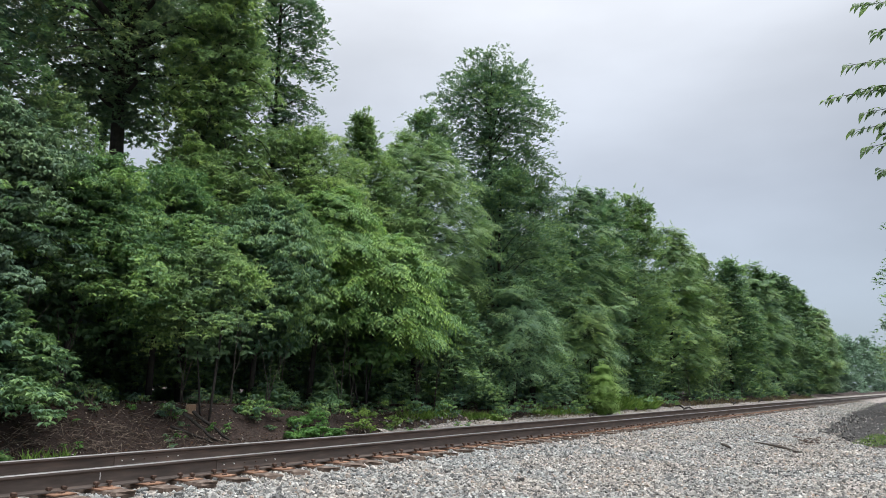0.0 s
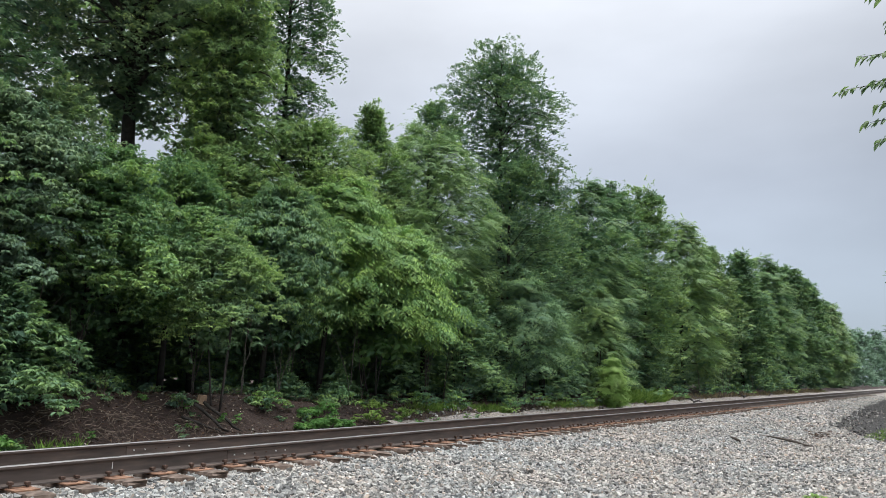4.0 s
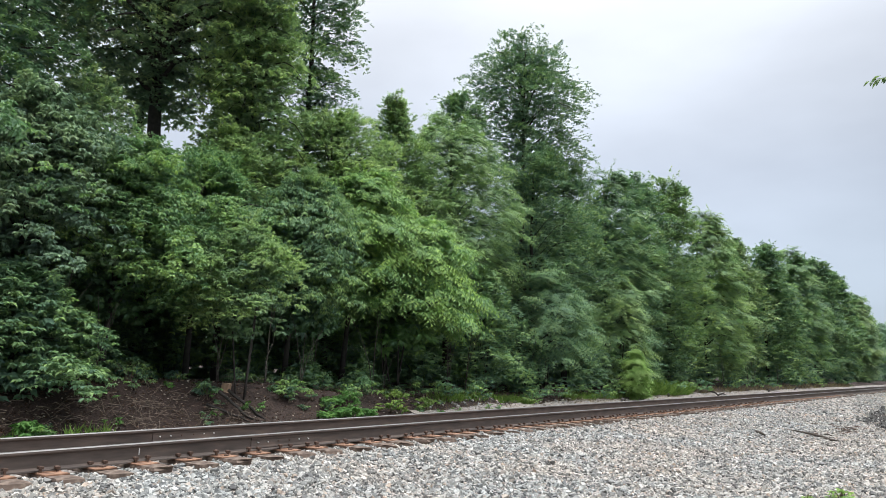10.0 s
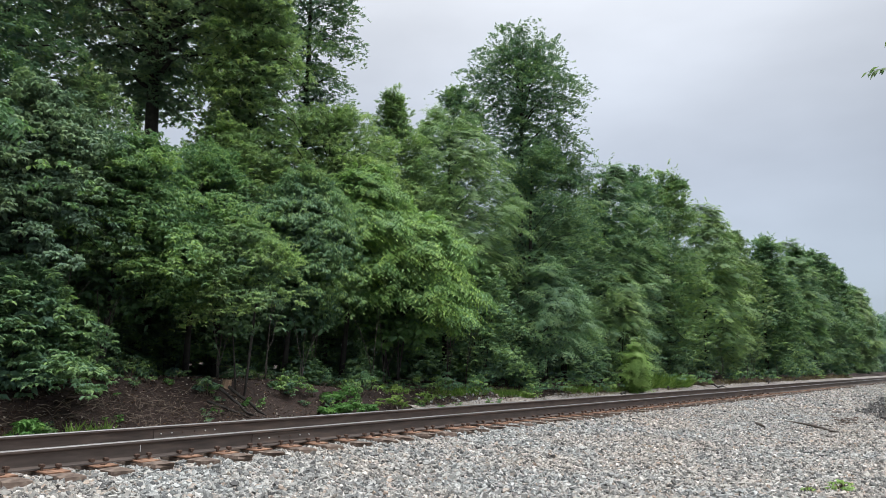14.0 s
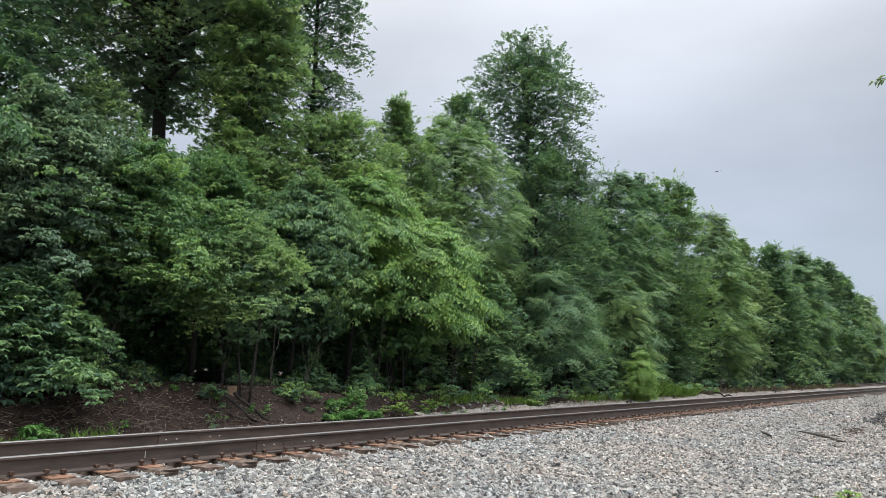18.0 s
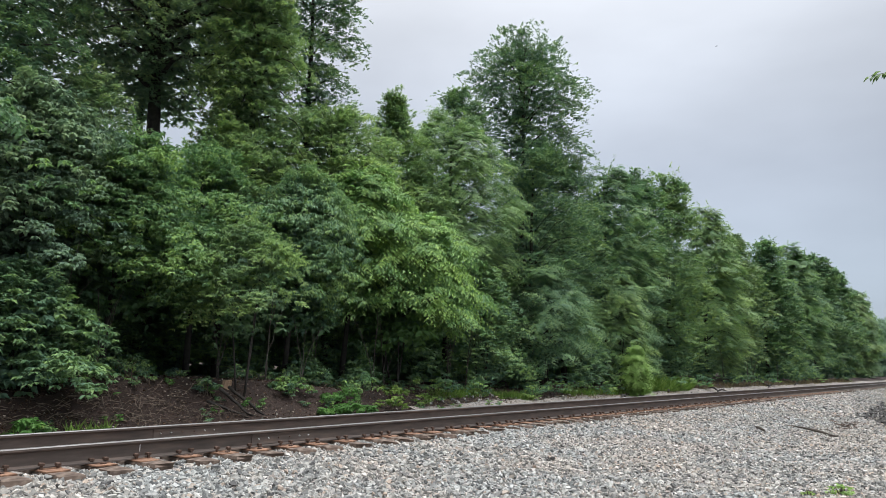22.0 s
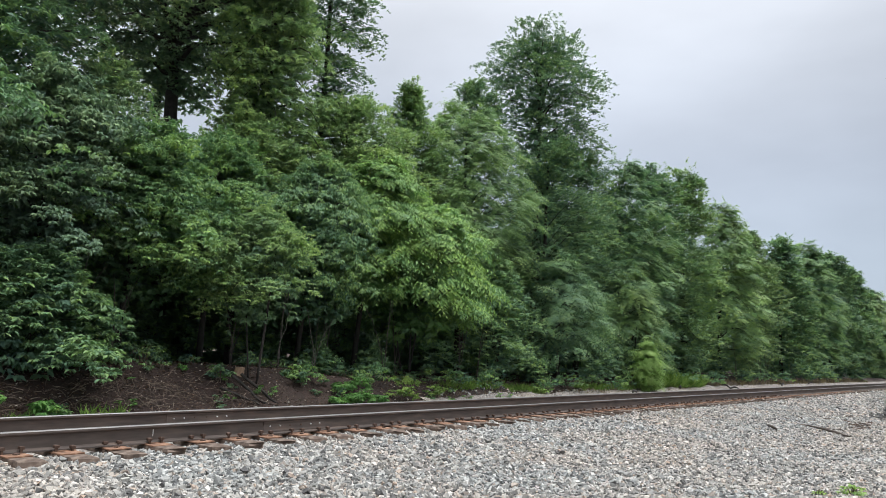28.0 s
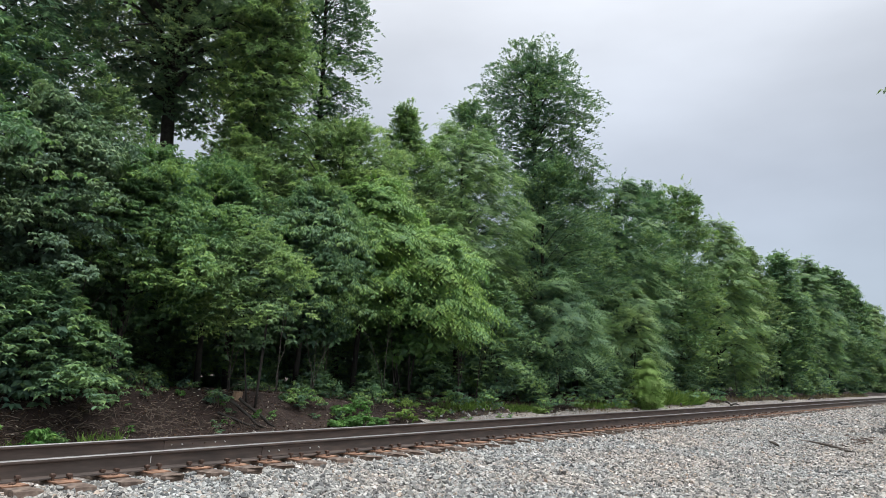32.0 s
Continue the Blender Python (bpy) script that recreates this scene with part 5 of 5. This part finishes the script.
for i, tip in enumerate(TWIGS):
    tip = np.array(tip) - base
    root = np.array((-0.2, 0.8, tip[2] * 0.75 + 0.6))
    q = np.linspace(0, 1, 9)[:, None]
    line = root * (1 - q) + tip * q + np.array((0, 0, 0.55)) * np.sin(q * math.pi) * 0.6
    part("limb", mesh_of("limb", *tube_data(line, np.linspace(0.03, 0.002, 9), 5), [BARK], True), near_tree)
    run = unit(tip - line[-3])
    side = unit(np.cross(run, (0, 0, 1.0)))
    for k in range(64):
        w = 1 - (k / 64) ** 1.1 * 0.36
        p = np.array([np.interp(w, q[:, 0], line[:, c]) for c in range(3)])
        sgn = 1 if k % 2 else -1
        CC.append(p + rng.normal(0, 0.015, 3))
        DD.append(run * rng.uniform(0.35, 1.0) + side * sgn * rng.uniform(0.05, 0.75) + np.array((0, 0, rng.uniform(-0.7, 0.15))))
        NN.append(np.array((-0.2, 0.1, 0.9)) + side * sgn * 0.4 + rng.normal(0, 0.2, 3))
        LL.append(rng.uniform(0.07, 0.135))
        TT.append(rng.random() * 0.8)
Ms = 110
az, hh = rng.random(Ms) * 6.28, rng.uniform(3.0, 8.4, Ms)
rr = rng.uniform(0.6, 2.0, Ms)
P = np.stack([np.cos(az) * rr + 0.4, np.sin(az) * rr - 0.6, hh], 1)
O = np.stack([np.cos(az), np.sin(az), 0 * az], 1)
cr = sprays(rng, P, O, 0.55 * np.ones(Ms), 70, 0.15, 0.45)
LLa = np.array(LL)
part("crown", blade_mesh("crown", *cr, LEAF_NEAR), near_tree)
part("hanging_leaves", long_leaf_mesh("hanging_leaves", np.array(CC), np.array(DD), np.array(NN), LLa, LLa * 0.34, np.array(TT), LEAF_NEAR), near_tree)

# ---- two swallow-like birds crossing the sky ----
FEATHER = rail_material("dark_feather", ((0.3, (0.035, 0.035, 0.04)), (0.7, (0.08, 0.078, 0.08))), 0.7, 0.0, 20.0)


def small_bird(label):
    ob = thing("bird", 0, 0, 0, label, "bird", "birds in flight")
    prof = [(-0.085, 0.004, 0.0), (-0.06, 0.016, 0), (-0.02, 0.024, 0), (0.03, 0.024, 0), (0.06, 0.018, 0), (0.078, 0.019, 0.004), (0.095, 0.010, 0.004), (0.108, 0.002, 0.0)]
    part("body", mesh_of("body", *tube_data([(a, 0, c) for a, b, c in prof], [b for a, b, c in prof], 8), [FEATHER], True), ob)
    tv = [(-0.07, -0.010, 0.002), (-0.07, 0.010, 0.002), (-0.15, 0.030, 0.004), (-0.125, 0.0, 0.003), (-0.15, -0.030, 0.004)]
    tv += [(a, b, c - 0.004) for a, b, c in tv]
    part("tail", mesh_of("tail", tv, [(0, 1, 2, 3), (0, 3, 4), (8, 7, 6, 5), (9, 8, 5), (0, 5, 6, 1), (1, 6, 7, 2), (2, 7, 8, 3), (3, 8, 9, 4), (4, 9, 5, 0)], [FEATHER]), ob)
    pair = []
    for sgn in (1, -1):
        top_ = [(0.045, 0.0, 0.004), (0.055, 0.07, 0.006), (0.02, 0.13, 0.004), (-0.05, 0.185, 0.002), (-0.015, 0.10, 0.003), (-0.03, 0.0, 0.003)]
        wv = [(a, sgn * b, c) for a, b, c in top_] + [(a, sgn * b, c - 0.005) for a, b, c in top_]
        wf = [(0, 1, 4, 5), (1, 2, 4), (2, 3, 4), (11, 10, 7, 6), (10, 8, 7), (10, 9, 8)] + [(k, 6 + k, 6 + (k + 1) % 6, (k + 1) % 6) for k in range(6)]
        wg = part("wing", mesh_of("wing", wv, wf if sgn > 0 else [f_[::-1] for f_ in wf], [FEATHER]), ob)
        wg.location = (0, sgn * 0.015, 0.012)
        pair.append((wg, sgn))
    return ob, pair


bird, wings = small_bird("small dark bird in flight with pointed wings")
far_bird, far_wings = small_bird("small dark bird circling high and far off")


def motions():
    """One bird comes over the camera's shoulder and is gone down the line; another circles far off."""
    way = ((0.0, -200, -40, 30), (15.5, -24, -2, 4.2), (16.5, 5.0, 5.4, 7.0), (17.0, 15.85, 8.02, 10.76), (17.1, 17.99, 8.5, 11.42), (17.2, 20.16, 9.02, 11.94), (17.3, 22.44, 9.48, 12.25), (17.4, 24.74, 9.91, 12.49),
           (17.5, 27.08, 10.33, 12.56), (17.6, 29.48, 10.62, 12.55), (17.8, 34.2, 11.2, 12.48), (18.0, 38.93, 11.64, 12.21), (18.2, 43.51, 12.18, 12.14), (18.4, 48.02, 12.72, 12.2), (19.5, 74, 15, 13), (32.0, 420, 40, 40))
    rows = []
    for i, (t, x, y, z) in enumerate(way):
        bank = 35 if t < 17.25 else 22 if t < 17.7 else 8
        rows.append((t, pose(x, y, z, -bank, -8 if t < 17.4 else 0, 12)))
    walk(bird, rows)
    ring = ((0.0, 160.0, -60.0, 60.0), (12.0, 110.0, 10.0, 62.0), (17.6, 66.0, 15.7, 43.9), (18.6, 70.5, 17.2, 35.2), (19.2, 67.8, 17.7, 40.1), (20.0, 69.4, 19.2, 36.4), (20.5, 71.0, 16.0, 34.7), (21.0, 71.5, 17.7, 32.8), (21.5, 70.9, 19.8, 32.9), (22.0, 70.7, 20.3, 33.1), (22.6, 71.6, 13.8, 34.5), (23.0, 71.0, 15.6, 35.0), (23.2, 70.8, 16.0, 35.3), (23.5, 68.9, 21.2, 36.2), (24.0, 72.1, 13.6, 33.4), (24.6, 70.1, 9.2, 39.1), (32.0, 190.0, -80.0, 70.0))
    rows, turn = [], 0.0
    for i, (t, x, y, z) in enumerate(ring):
        nx_, ny_ = ring[min(i + 1, len(ring) - 1)][1:3]
        aim = math.degrees(math.atan2(ny_ - y, nx_ - x)) if i + 1 < len(ring) else turn
        turn += max(-80.0, min(80.0, (aim - turn + 180.0) % 360.0 - 180.0))
        rows.append((t, pose(x, y, z, 12, 0, turn)))
    walk(far_bird, rows)
    for wg, sgn in far_wings:
        walk(wg, [(t, pose(0, sgn * 0.015, 0.012, sgn * a, 0, 0)) for t, a in [(0.0, 5), (18.0, 5)] + [(round(18.0 + 0.2 * k, 1), 35 if k % 2 else -30) for k in range(1, 34)] + [(32.0, 5)]])
    for wg, sgn in wings:
        beat = [(0.0, 5), (16.7, 5)]
        for k, a in enumerate((20, -30, 0, 0, 0, -50, 4, 50, -45, 0, 48, -45, 0, 30, -30, 10, 40, -40, 0, 40, -40, 0, 5)):
            beat.append((round(16.7 + 0.1 * (k + 1), 1), a))
        beat.append((32.0, 5))
        walk(wg, [(t, pose(0, sgn * 0.015, 0.012, sgn * a, 0, 0)) for t, a in beat])


motions()
